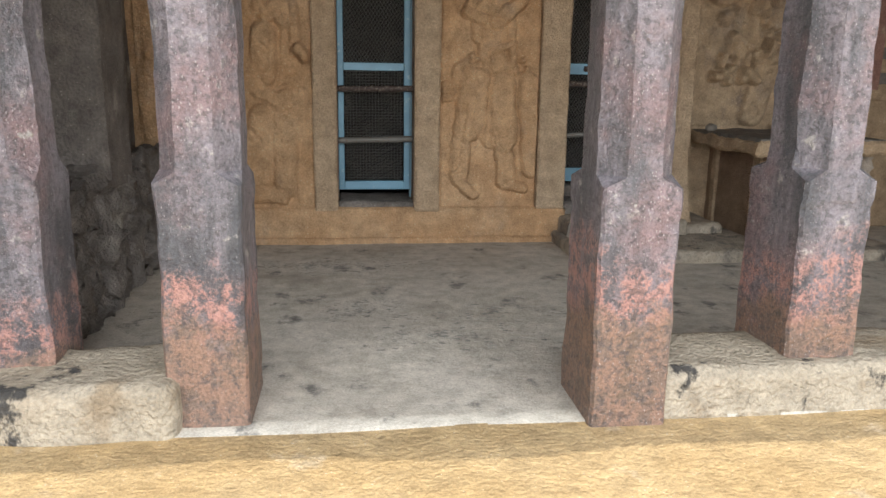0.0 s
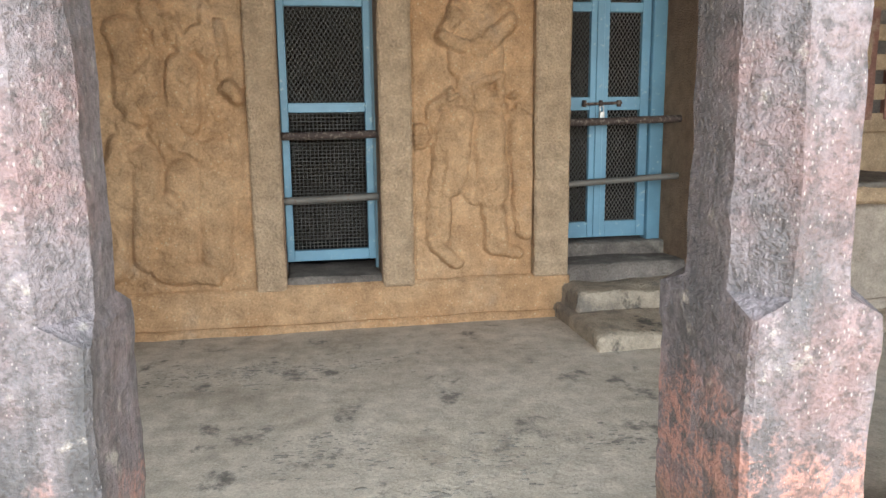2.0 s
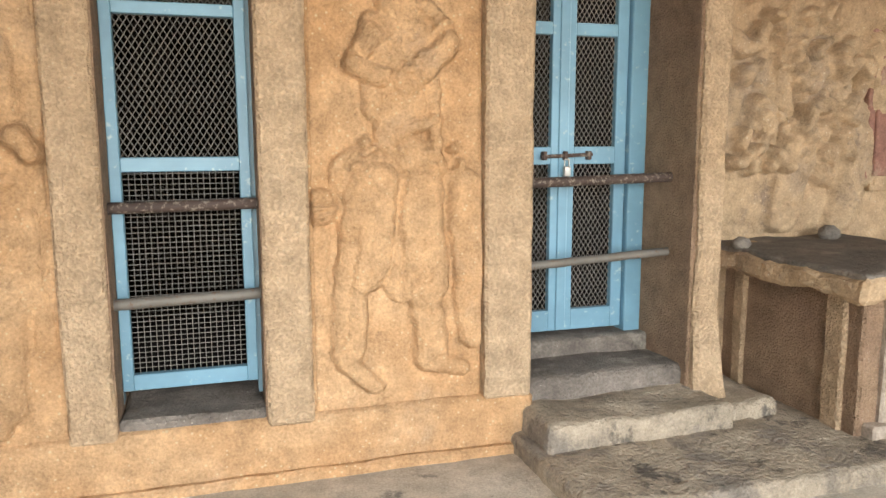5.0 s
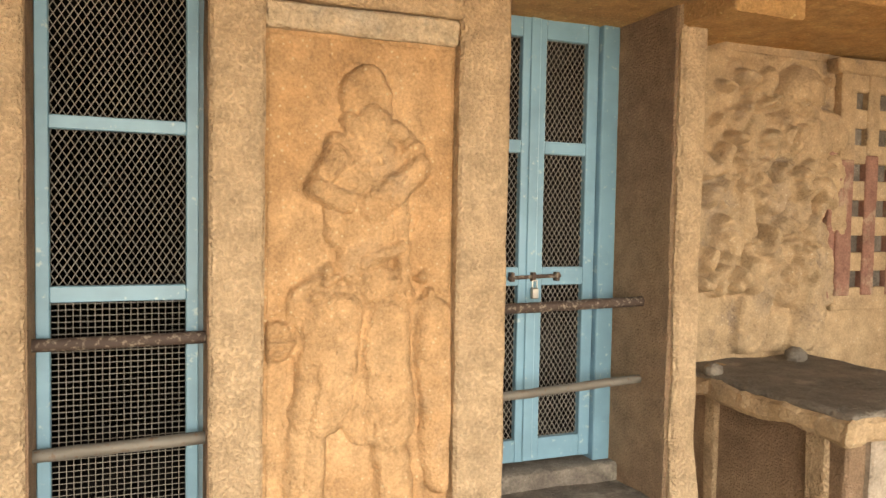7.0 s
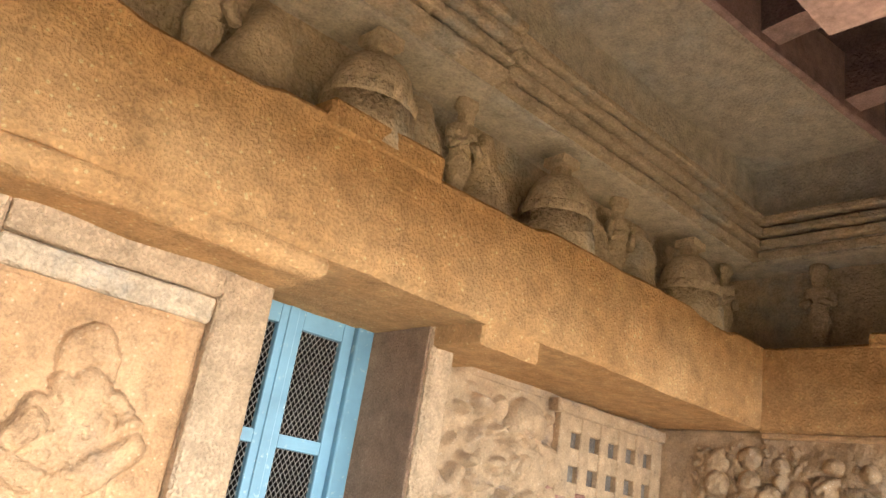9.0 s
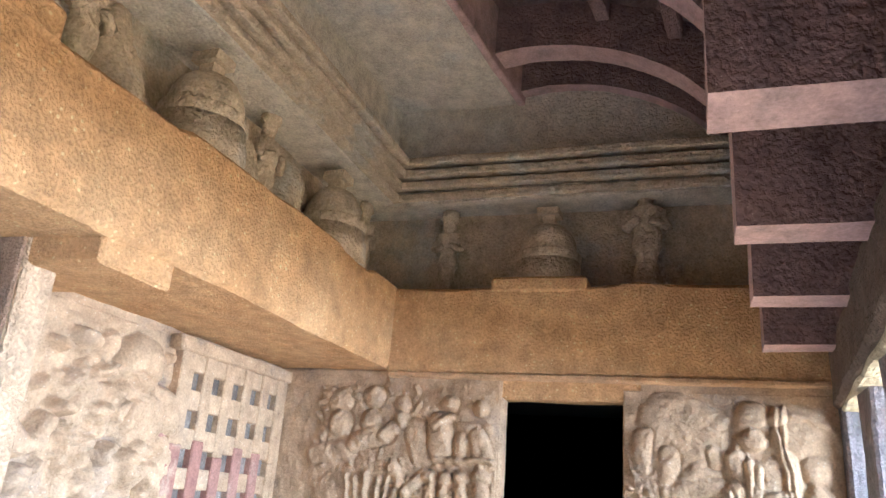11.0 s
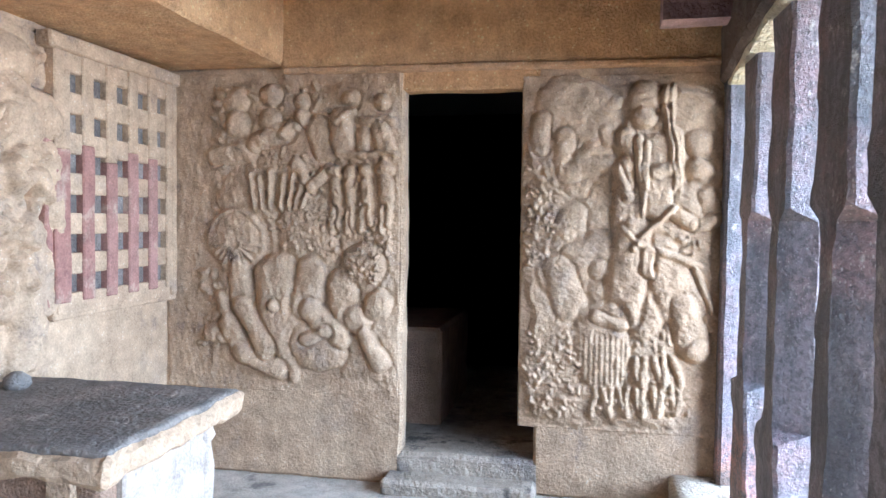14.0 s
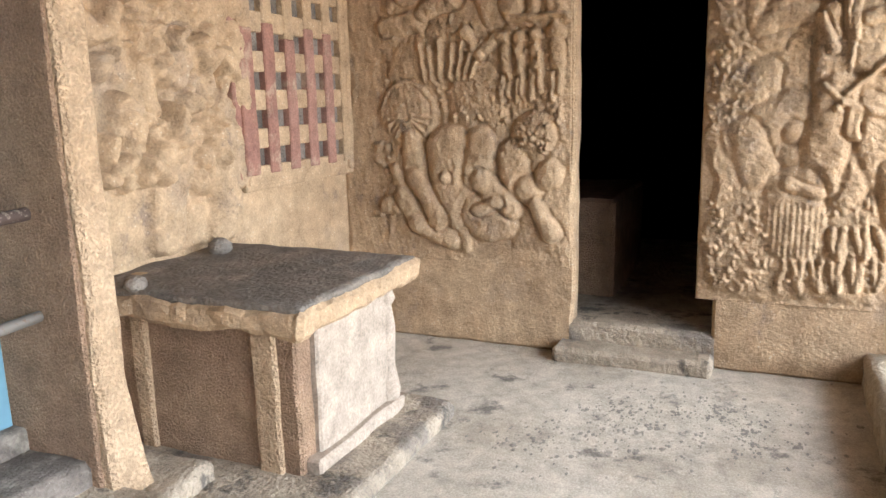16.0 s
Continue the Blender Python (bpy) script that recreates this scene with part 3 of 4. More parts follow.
# ---- door and window joinery ----
def mesh_panel(x0, x1, y, z0, z1, pitch_x, pitch_z, r, diamond):
    bm = bmesh.new()
    def strip(a, b2):
        d = Vector((b2[0] - a[0], 0, b2[1] - a[1]))
        if d.length < 0.004:
            return
        n = Vector((-d.z, 0, d.x)).normalized() * r
        pa, pb = Vector((a[0], y, a[1])), Vector((b2[0], y, b2[1]))
        vs = [bm.verts.new(p) for p in (pa - n, pa + Vector((0, -r, 0)), pa + n, pb - n, pb + Vector((0, -r, 0)), pb + n)]
        bm.faces.new((vs[0], vs[1], vs[4], vs[3]))
        bm.faces.new((vs[1], vs[2], vs[5], vs[4]))
        bm.faces.new((vs[0], vs[3], vs[5], vs[2]))
    if not diamond:
        for i in range(1, int((x1 - x0) / pitch_x) + 1):
            strip((x0 + i * pitch_x, z0), (x0 + i * pitch_x, z1))
        for i in range(1, int((z1 - z0) / pitch_z) + 1):
            strip((x0, z0 + i * pitch_z), (x1, z0 + i * pitch_z))
        return bm
    slope = pitch_z / pitch_x
    for sgn in (1, -1):
        k = int((x1 - x0) / pitch_x) + int((z1 - z0) / slope / pitch_x) + 3
        for i in range(-k, k):
            xs = x0 + i * pitch_x
            t0, t1 = 0.0, (z1 - z0)
            def at(tt):
                return xs + sgn * tt / slope
            lo, hi = (x0 - xs) * slope * sgn, (x1 - xs) * slope * sgn
            lo, hi = min(lo, hi), max(lo, hi)
            a, b2 = max(t0, lo), min(t1, hi)
            if b2 > a:
                strip((at(a), z0 + a), (at(b2), z0 + b2))
    return bm


def joinery(parent, x0, x1, y, z0, z1, rails, stile, deep, mat, kinds, inset=0.0):
    part("stile", box(x0, x0 + stile, y, y + deep, z0, z1, 0.004), mat, parent)
    part("stile", box(x1 - stile, x1, y, y + deep, z0, z1, 0.004), mat, parent)
    for za, zb in rails:
        part("rail", box(x0 + stile - 0.001, x1 - stile + 0.001, y + 0.002, y + deep - 0.002, za, zb, 0.004), mat, parent)
    for (a, b2), kind in zip(zip(rails, rails[1:]), kinds):
        wires = mesh_panel(x0 + stile, x1 - stile, y + deep * 0.7, a[1], b2[0], 0.030 if kind else 0.027, 0.047 if kind else 0.0245, 0.0021 if kind else 0.0018, kind)
        part("wire_mesh", wires, WIRE, parent, "expanded metal mesh" if kind else "square welded wire mesh")


win = empty("window_1", (0, 0, 0), "tall blue painted window frame filled with wire mesh", "window", kind="structure")
joinery(win, -0.112, 0.500, 6.57, 0.43, 2.86, ((0.43, 0.505), (1.445, 1.51), (2.135, 2.19), (2.80, 2.86)), 0.05, 0.05, BLUE, (False, True, True))
part("window_frame", join(box(-0.15, -0.1135, 6.60, 6.68, 0.36, 2.9), box(0.5015, 0.54, 6.60, 6.68, 0.36, 2.9)), BLUE_DARK, win)

door = empty("door_1", (0, 0, 0), "closed blue painted double door with wire mesh panels", "door", kind="structure")
for x0, x1 in ((1.87, 2.262), (2.266, 2.672)):
    leaf = new("door_leaf")
    leaf.parent = door
    joinery(leaf, x0, x1, 6.90, 0.455, 2.90, ((0.455, 0.58), (1.44, 1.54), (2.165, 2.235), (2.79, 2.90)), 0.072, 0.045, BLUE, (True, True, True))
part("meeting_strip", box(2.235, 2.295, 6.888, 6.9, 0.46, 2.9, 0.004), BLUE, door)
for a in ((1.82, 1.868, 6.86, 6.98, 0.42, 2.98), (2.675, 2.785, 6.86, 6.98, 0.42, 2.98), (1.868, 2.675, 6.86, 6.98, 2.903, 2.98)):
    part("door_frame", box(*a, 0.006), BLUE_DARK if a[4] > 1 else BLUE, door)
part("bolt", rod((2.12, 6.875, 1.485), (2.44, 6.875, 1.495), 0.011), RUST, door, "rusted sliding bolt")
for bx in (2.14, 2.27, 2.42):
    part("bolt_bracket", box(bx - 0.012, bx + 0.012, 6.862, 6.9, 1.465, 1.515, 0.003), RUST, door)
lock = empty("padlock", (2.275, 6.865, 1.40), "small steel padlock hanging from the bolt", "padlock")
part("body", box(-0.022, 0.022, -0.012, 0.012, -0.03, 0.03, 0.006), STEEL, lock)
sh = rod((-0.014, 0, 0.028), (-0.014, 0, 0.07), 0.004)
rod((0.014, 0, 0.028), (0.014, 0, 0.07), 0.004, 10, sh)
rod((-0.014, 0, 0.07), (0.014, 0, 0.07), 0.004, 10, sh)
part("shackle", sh, STEEL, lock)


def guard(a, b2, r, mat, label):
    bm = rod(a, b2, r, 14)
    slice_up(bm, 0.06)
    roughen(bm, 0.003, 14.0, a[2])
    return thing("guard_bar", bm, mat, label, "bar", "iron bars across the openings", smooth=True)


guard((-0.135, 6.475, 1.292), (0.545, 6.475, 1.300), 0.026, RUST, "rusty brown iron bar across the window")
guard((-0.135, 6.475, 0.862), (0.545, 6.475, 0.880), 0.026, IRON, "grey pitted iron bar across the window")
guard((1.825, 6.60, 1.352), (2.86, 6.60, 1.375), 0.027, RUST, "dark rusty iron bar across the door")
guard((1.825, 6.60, 0.905), (2.86, 6.60, 0.955), 0.023, IRON, "grey pitted iron bar across the door")

# ---- rock bench by the wall ----
bench = empty("altar_bench", (0, 0, 0), "table-like rock bench with dark slab and pale plastered sides", "bench")
part("slab", rock(3.17, 4.29, 5.60, 6.90, 0.83, 0.94, 0.05, 0.026, 0.02, 6.0, 110), TUFF, bench, "chipped pale overhanging rock slab")
part("slab_top", rock(3.19, 4.28, 5.615, 6.90, 0.925, 0.962, 0.06, 0.012, 0.01, 5.0, 110), SLAB, bench, "dark worn top of the slab", True)
part("core", rock(3.40, 4.23, 5.80, 6.90, 0.02, 0.85, 0.09, 0.008, 0.015, 5.0, 111), BROWN, bench, "rough brown rock body")
part("side_panel", rock(3.52, 4.22, 5.765, 5.82, 0.14, 0.84, 0.09, 0.006, 0.012, 5.0, 112), LIGHT, bench, "pale plastered side")
part("skirting", rock(3.44, 4.30, 5.72, 5.85, 0.05, 0.15, 0.09, 0.008, 0.012, 5.0, 113), LIGHT, bench)
part("post", rock(3.375, 3.43, 5.90, 6.03, 0.05, 0.84, 0.08, 0.006, 0.012, 5.0, 114), CREAM, bench, "pale plaster strip")
part("post", rock(3.375, 3.43, 6.66, 6.76, 0.05, 0.84, 0.08, 0.006, 0.012, 5.0, 115), CREAM, bench, "pale plaster strip")
bl = lathe([(0.05, 0), (0.085, 0.16), (0.05, 0.3), (0.062, 0.52), (0.045, 0.64), (0.07, 0.68), (0.05, 0.74), (0.072, 0.78), (0.06, 0.83)], 16, (4.24, 5.80, 0.04))
part("carved_leg", roughen(bl, 0.006, 8.0, 3), LIGHT, bench, "turned and chipped corner leg", True)
setting("bench_plinth", rock(3.02, 4.48, 5.48, 6.9, -0.05, 0.085, 0.07, 0.016, 0.03, 4.0, 116), STEPS, "worn rock plinth under the bench", True)
for kx, ky, r in ((3.22, 6.52, 0.055), (4.02, 6.70, 0.07)):
    st = lathe([(0.6 * r, 0), (r, 0.4 * r), (0.9 * r, 0.9 * r), (0.4 * r, 1.25 * r)], 12, (kx, ky, 0.955))
    thing("stone", roughen(st, 0.006, 12.0, kx), SLAB, "small rounded stone lying on the bench slab", "stone", smooth=True)


# ---- carved reliefs ----
class Relief:
    """A carved field over a wall: u runs along the wall, z upwards; heights in metres."""

    def __init__(self, u0, u1, z0, z1, cell, seed):
        self.us = np.arange(u0, u1 + cell / 2, cell)
        self.zs = np.arange(z0, z1 + cell / 2, cell)
        self.U, self.Z = np.meshgrid(self.us, self.zs)
        rng = np.random.RandomState(seed)
        self.rng = rng
        self.H = np.zeros_like(self.U)
        self.wob = sum(a * np.sin(self.U * k * math.cos(p) + self.Z * k * math.sin(p) + q)
                       for a, k, p, q in zip((0.010, 0.007, 0.005, 0.003), (9, 17, 31, 57), rng.rand(4) * 6.28, rng.rand(4) * 6.28))

    def limb(self, a, b, c, d, r, h, edge=3.0):
        u, z = self.U + self.wob, self.Z + self.wob[::-1, ::-1] * 0.8
        du, dz = c - a, d - b
        k = np.clip(((u - a) * du + (z - b) * dz) / max(du * du + dz * dz, 1e-6), 0, 1)
        q = np.hypot(u - a - k * du, z - b - k * dz) / r
        new_h = h * np.sqrt(np.clip(1 - q ** edge, 0, 1)) * (1.0 + 0.0 * q)
        halo = np.clip(1 - np.abs(q - 1.06) / 0.16, 0, 1) * min(0.022, 0.35 * abs(h))
        self.H = np.where(q < 1, np.maximum(self.H * 0.45 + new_h * 0.75, new_h), self.H - halo)

    def field(self, a, b, c, d, h, soft=0.05):
        u, z = self.U + 2 * self.wob, self.Z + 2 * self.wob[::-1, ::-1]
        m = np.minimum(np.minimum(u - a, c - u), np.minimum(z - b, d - z)) / soft
        self.H = np.maximum(self.H, h * np.clip(m, 0, 1))

    def ring(self, a, b, radius, width, h):
        d = np.abs(np.hypot(self.U + self.wob - a, self.Z - b) - radius) / width
        self.H = self.H + h * np.clip(1.3 - d, 0, 1) - 0.6 * h * np.clip(1 - np.abs(d - 2.0), 0, 1)

    def crowd(self, a, b, c, d, n, r0, r1, h):
        for _ in range(n):
            x, z = self.rng.uniform(a, c), self.rng.uniform(b, d)
            t, l, r = self.rng.uniform(0, 6.28), self.rng.uniform(0.3, 2.2), self.rng.uniform(r0, r1)
            self.limb(x, z, x + l * r * math.cos(t), z + l * r * math.sin(t), r, h * self.rng.uniform(0.7, 1.25))

    def pit(self, a, b, ru, rz, depth):
        q = np.hypot((self.U + self.wob - a) / ru, (self.Z - self.wob - b) / rz)
        self.H = self.H - depth * np.clip(1.5 - 1.5 * q, 0, 1)

    def grooves(self, a, b, c, d, pitch, lean, depth):
        m = (self.U > a) & (self.U < c) & (self.Z > b) & (self.Z < d)
        self.H = self.H - m * depth * (np.sin((self.U + lean * self.Z) * 6.2832 / pitch) > 0.2)

    def weather(self, depth):
        """Worn, pitted surface: softens the carving unevenly and eats small hollows into it."""
        rough = np.zeros_like(self.H)
        for scale, share in ((7, 0.5), (14, 0.8), (28, 0.7)):
            rough += share * np.array([[noise.noise(Vector((u * scale, z * scale, scale))) for u in self.us] for z in self.zs])
        soft = self.H.copy()
        for _ in range(2):
            soft[1:-1, 1:-1] = 0.2 * (soft[1:-1, 1:-1] + soft[:-2, 1:-1] + soft[2:, 1:-1] + soft[1:-1, :-2] + soft[1:-1, 2:])
        k = np.clip(0.1 + 0.7 * rough, 0, 0.7)
        self.H = self.H * (1 - k) + soft * k + depth * rough

    def build(self, name, place, mat, label, worn=0.006):
        n = sum(a * np.sin(self.U * k * math.cos(p) + self.Z * k * math.sin(p) + q) for a, k, p, q in
                zip((0.4, 0.3, 0.25, 0.2, 0.2), (23, 41, 77, 130, 190), self.rng.rand(5) * 6.28, self.rng.rand(5) * 6.28))
        H = self.H + worn * n + worn * 0.5 * (self.rng.rand(*self.H.shape) - 0.5)
        for _ in range(1):
            H[1:-1, 1:-1] = 0.5 * H[1:-1, 1:-1] + 0.125 * (H[:-2, 1:-1] + H[2:, 1:-1] + H[1:-1, :-2] + H[1:-1, 2:])
        H[0, :] = H[-1, :] = -0.03
        H[:, 0] = H[:, -1] = -0.03
        rows, cols = H.shape
        co = np.array([place(u, z, h) for u, z, h in zip(self.U.ravel(), self.Z.ravel(), H.ravel())], dtype=np.float32)
        i = np.arange(rows * cols).reshape(rows, cols)
        quads = np.stack([i[:-1, :-1], i[:-1, 1:], i[1:, 1:], i[1:, :-1]], -1).reshape(-1, 4)
        me = bpy.data.meshes.new(name)
        me.from_pydata(co.tolist(), [], quads.tolist())
        me.polygons.foreach_set("use_smooth", [True] * len(quads))
        me.materials.append(mat)
        return tagged(new(name, me), label, "relief")


def on_back(y):
    return lambda u, z, h: (u, y - h, z)


def on_side(x):
    return lambda u, z, h: (x - h, u, z)


C = Relief(0.75, 1.58, 0.28, 2.56, 0.0095, 1)
C.limb(1.18, 2.34, 1.18, 2.29, 0.122, 0.035)
C.limb(1.21, 2.20, 1.21, 2.11, 0.092, 0.05)
C.limb(1.10, 2.21, 1.15, 2.05, 0.042, 0.045)
C.limb(1.30, 2.19, 1.39, 2.07, 0.047, 0.04)
C.limb(1.05, 2.10, 1.05, 2.03, 0.064, 0.045)
C.limb(1.37, 2.08, 1.37, 2.02, 0.063, 0.045)
C.limb(1.18, 1.97, 1.18, 1.80, 0.185, 0.035)
C.limb(0.96, 1.93, 1.05, 2.06, 0.058, 0.045)
C.limb(0.96, 1.92, 1.15, 1.85, 0.057, 0.05)
C.limb(1.39, 2.01, 1.19, 1.84, 0.069, 0.055)
C.limb(1.18, 1.77, 1.17, 1.57, 0.112, 0.028)
C.limb(1.31, 1.77, 1.35, 1.55, 0.036, 0.03)
C.limb(1.16, 1.60, 1.31, 1.67, 0.036, 0.035)
C.limb(0.95, 1.45, 0.96, 1.14, 0.107, 0.03)
C.limb(1.02, 1.38, 1.00, 1.00, 0.144, 0.032)
C.limb(1.24, 1.41, 1.25, 0.98, 0.183, 0.03)
C.limb(1.49, 1.37, 1.55, 0.90, 0.099, 0.03)
C.limb(0.80, 1.29, 0.80, 1.28, 0.090, 0.03)
C.limb(0.75, 1.29, 0.87, 1.29, 0.016, 0.045)
C.limb(0.94, 0.98, 0.92, 0.59, 0.088, 0.04)
C.limb(0.91, 0.55, 1.04, 0.42, 0.056, 0.035)
C.limb(1.30, 0.90, 1.32, 0.53, 0.081, 0.04)
C.limb(1.33, 0.49, 1.47, 0.46, 0.044, 0.03)
C.limb(1.50, 1.38, 1.53, 0.62, 0.082, 0.028)
C.limb(1.03, 1.35, 0.97, 0.98, 0.130, 0.04)
C.limb(1.27, 1.32, 1.30, 0.90, 0.120, 0.04)
C.limb(0.91, 1.14, 0.85, 0.66, 0.038, 0.018)
C.H *= 1.6
C.crowd(0.98, 1.88, 1.30, 2.05, 22, 0.008, 0.018, 0.06)
C.grooves(1.02, 2.36, 1.28, 2.52, 0.05, 0.4, 0.008)
C.crowd(0.8, 0.7, 1.5, 1.6, 26, 0.012, 0.03, 0.045)
C.limb(0.77, 1.24, 0.85, 1.26, 0.012, 0.075)
C.build("carved_guardian", on_back(W + 0.035), OCHRE, "worn ochre relief of a standing guardian figure", 0.004)

L = Relief(-1.70, -0.33, 0.10, 2.80, 0.0125, 2)
L.field(-1.66, 0.36, -0.36, 2.78, 0.012)
L.limb(-0.96, 1.76, -0.97, 1.57, 0.148, 0.04)
L.limb(-1.04, 1.95, -1.00, 1.81, 0.100, 0.035)
L.limb(-0.76, 2.00, -0.65, 1.85, 0.061, 0.04)
L.limb(-0.68, 1.71, -0.71, 1.39, 0.111, 0.045)
L.limb(-0.95, 1.15, -0.97, 0.54, 0.099, 0.04)
L.limb(-0.71, 1.05, -0.80, 0.51, 0.124, 0.04)
L.limb(-0.53, 1.19, -0.55, 0.49, 0.115, 0.035)
L.limb(-1.10, 1.24, -1.19, 0.48, 0.097, 0.04)
L.limb(-0.45, 1.98, -0.45, 1.59, 0.053, 0.03)
L.limb(-0.42, 1.60, -0.38, 1.55, 0.065, 0.06)
L.limb(-0.84, 1.32, -0.56, 1.19, 0.078, 0.03)
L.limb(-0.90, 1.51, -0.77, 1.31, 0.078, 0.035)
L.limb(-0.54, 2.06, -0.53, 1.79, 0.042, 0.025)
L.limb(-0.89, 2.07, -0.81, 1.95, 0.056, 0.03)
L.limb(-0.90, 0.44, -0.57, 0.39, 0.070, 0.03)
L.limb(-0.41, 1.27, -0.40, 0.92, 0.045, 0.025)
L.limb(-1.30, 2.30, -1.22, 2.42, 0.13, 0.04)
L.limb(-1.00, 2.25, -0.75, 2.35, 0.07, 0.035)
L.limb(-0.60, 2.2, -0.50, 2.5, 0.06, 0.03)
L.H *= 1.9
L.crowd(-1.6, 0.5, -0.45, 2.6, 60, 0.02, 0.06, 0.05)
L.weather(0.005)
L.build("carved_wall_figure", on_back(W + 0.02), OCHRE, "broken ochre relief of a draped figure", 0.007)

G = Relief(2.99, 4.50, 0.98, 2.86, 0.0125, 3)
G.field(3.02, 1.05, 4.42, 2.82, 0.008)
G.limb(4.12, 2.60, 4.12, 2.54, 0.181, 0.06)
G.limb(3.83, 2.31, 4.35, 2.37, 0.174, 0.05)
G.limb(3.60, 2.42, 3.86, 2.69, 0.074, 0.04)
G.limb(4.07, 2.25, 4.09, 1.82, 0.278, 0.05)
G.limb(3.75, 2.13, 3.69, 1.72, 0.099, 0.045)
G.limb(4.05, 1.54, 4.08, 1.47, 0.201, 0.055)
G.limb(3.84, 1.61, 3.78, 1.10, 0.129, 0.045)
G.limb(4.27, 1.57, 4.25, 1.10, 0.138, 0.045)
G.limb(3.77, 1.12, 3.69, 1.07, 0.073, 0.04)
G.limb(4.25, 1.10, 4.15, 1.04, 0.074, 0.04)
G.limb(4.41, 2.16, 4.48, 1.79, 0.090, 0.04)
G.limb(3.55, 2.12, 3.60, 1.51, 0.078, 0.02)
G.limb(3.77, 2.55, 3.70, 2.27, 0.063, 0.03)
G.limb(4.33, 1.72, 4.45, 1.35, 0.099, 0.03)
G.limb(3.59, 2.74, 3.52, 2.46, 0.070, 0.02)
G.limb(3.98, 2.04, 4.32, 2.01, 0.084, 0.06)
G.crowd(3.35, 1.4, 4.2, 2.7, 60, 0.02, 0.07, 0.075)
G.H *= 1.9
G.weather(0.010)
G.crowd(3.5, 1.3, 4.4, 2.75, 90, 0.008, 0.024, 0.10)
G.pit(4.25, 1.93, 0.06, 0.10, 0.24)
G.pit(3.72, 1.62, 0.025, 0.14, 0.12)
G.pit(3.95, 1.72, 0.09, 0.03, 0.08)
G.pit(3.78, 1.80, 0.03, 0.2, 0.09)
G.pit(4.05, 1.50, 0.05, 0.13, 0.08)
G.build("carved_broken_figure", on_back(6.855), TUFF, "heavily broken buff relief of a guardian", 0.009)

S = Relief(5.12, 6.86, 0.60, 2.85, 0.0085, 4)
S.field(5.14, 0.72, 6.52, 2.80, 0.035, 0.10)
S.crowd(5.18, 2.18, 6.51, 2.77, 120, 0.01, 0.028, 0.045)
S.crowd(5.18, 1.53, 5.95, 1.94, 150, 0.008, 0.02, 0.05)
S.crowd(5.95, 1.71, 6.51, 2.06, 60, 0.008, 0.022, 0.03)
S.crowd(6.29, 0.90, 6.57, 1.45, 40, 0.01, 0.03, 0.04)
S.limb(6.227, 1.960, 6.227, 1.960, 0.240, 0.055)
S.limb(6.313, 1.680, 6.313, 1.680, 0.240, 0.06)
S.limb(5.787, 1.807, 5.765, 1.631, 0.213, 0.06)
S.limb(5.377, 1.522, 5.377, 1.522, 0.155, 0.085)
S.limb(6.207, 2.316, 6.464, 2.277, 0.078, 0.06)
S.limb(6.301, 2.659, 6.301, 2.659, 0.093, 0.07)
S.limb(6.292, 2.501, 6.292, 2.501, 0.089, 0.1)
S.limb(6.060, 2.694, 6.060, 2.694, 0.089, 0.07)
S.limb(6.060, 2.522, 6.060, 2.522, 0.085, 0.1)
S.limb(5.832, 2.651, 5.832, 2.651, 0.066, 0.07)
S.limb(5.827, 2.539, 5.827, 2.539, 0.066, 0.095)
S.limb(5.467, 2.656, 5.467, 2.656, 0.058, 0.09)
S.limb(5.260, 2.634, 5.260, 2.634, 0.062, 0.085)
S.limb(6.165, 2.374, 5.955, 2.431, 0.070, 0.075)
S.limb(5.955, 2.412, 5.893, 2.470, 0.047, 0.08)
S.limb(5.708, 2.468, 5.646, 2.332, 0.101, 0.075)
S.limb(5.538, 2.524, 5.521, 2.351, 0.081, 0.095)
S.limb(5.385, 2.503, 5.187, 2.500, 0.039, 0.06)
S.limb(5.385, 2.426, 5.384, 2.292, 0.054, 0.06)
S.limb(5.266, 2.444, 5.225, 2.311, 0.062, 0.065)
S.limb(5.466, 2.561, 5.546, 2.504, 0.031, 0.09)
S.limb(5.544, 2.285, 5.162, 2.276, 0.023, 0.1)
for k in range(7):
    S.limb(6.19 - 0.075 * k, 2.15 - 0.02 * (k % 2), 6.15 - 0.055 * k, 1.90, 0.017, 0.085)
S.limb(5.871, 2.216, 5.755, 2.053, 0.047, 0.085)
S.limb(5.755, 2.053, 5.617, 2.177, 0.047, 0.085)
S.limb(5.576, 2.166, 5.576, 2.166, 0.054, 0.1)
S.limb(5.575, 2.092, 5.566, 1.965, 0.043, 0.085)
S.limb(5.590, 1.906, 5.598, 1.751, 0.023, 0.075)
S.limb(5.550, 1.926, 5.553, 1.790, 0.023, 0.075)
S.limb(5.463, 2.166, 5.463, 2.166, 0.054, 0.1)
S.limb(5.462, 2.093, 5.453, 1.966, 0.043, 0.085)
S.limb(5.477, 1.907, 5.484, 1.753, 0.023, 0.075)
S.limb(5.437, 1.927, 5.440, 1.792, 0.023, 0.075)
S.limb(5.351, 2.166, 5.351, 2.166, 0.054, 0.1)
S.limb(5.350, 2.093, 5.341, 1.966, 0.043, 0.085)
S.limb(5.364, 1.909, 5.371, 1.754, 0.023, 0.075)
S.limb(5.325, 1.928, 5.327, 1.794, 0.023, 0.075)
S.limb(5.231, 2.166, 5.231, 2.166, 0.054, 0.1)
S.limb(5.231, 2.093, 5.222, 1.967, 0.043, 0.085)
S.limb(5.245, 1.910, 5.251, 1.756, 0.023, 0.075)
S.limb(5.205, 1.929, 5.208, 1.795, 0.023, 0.075)
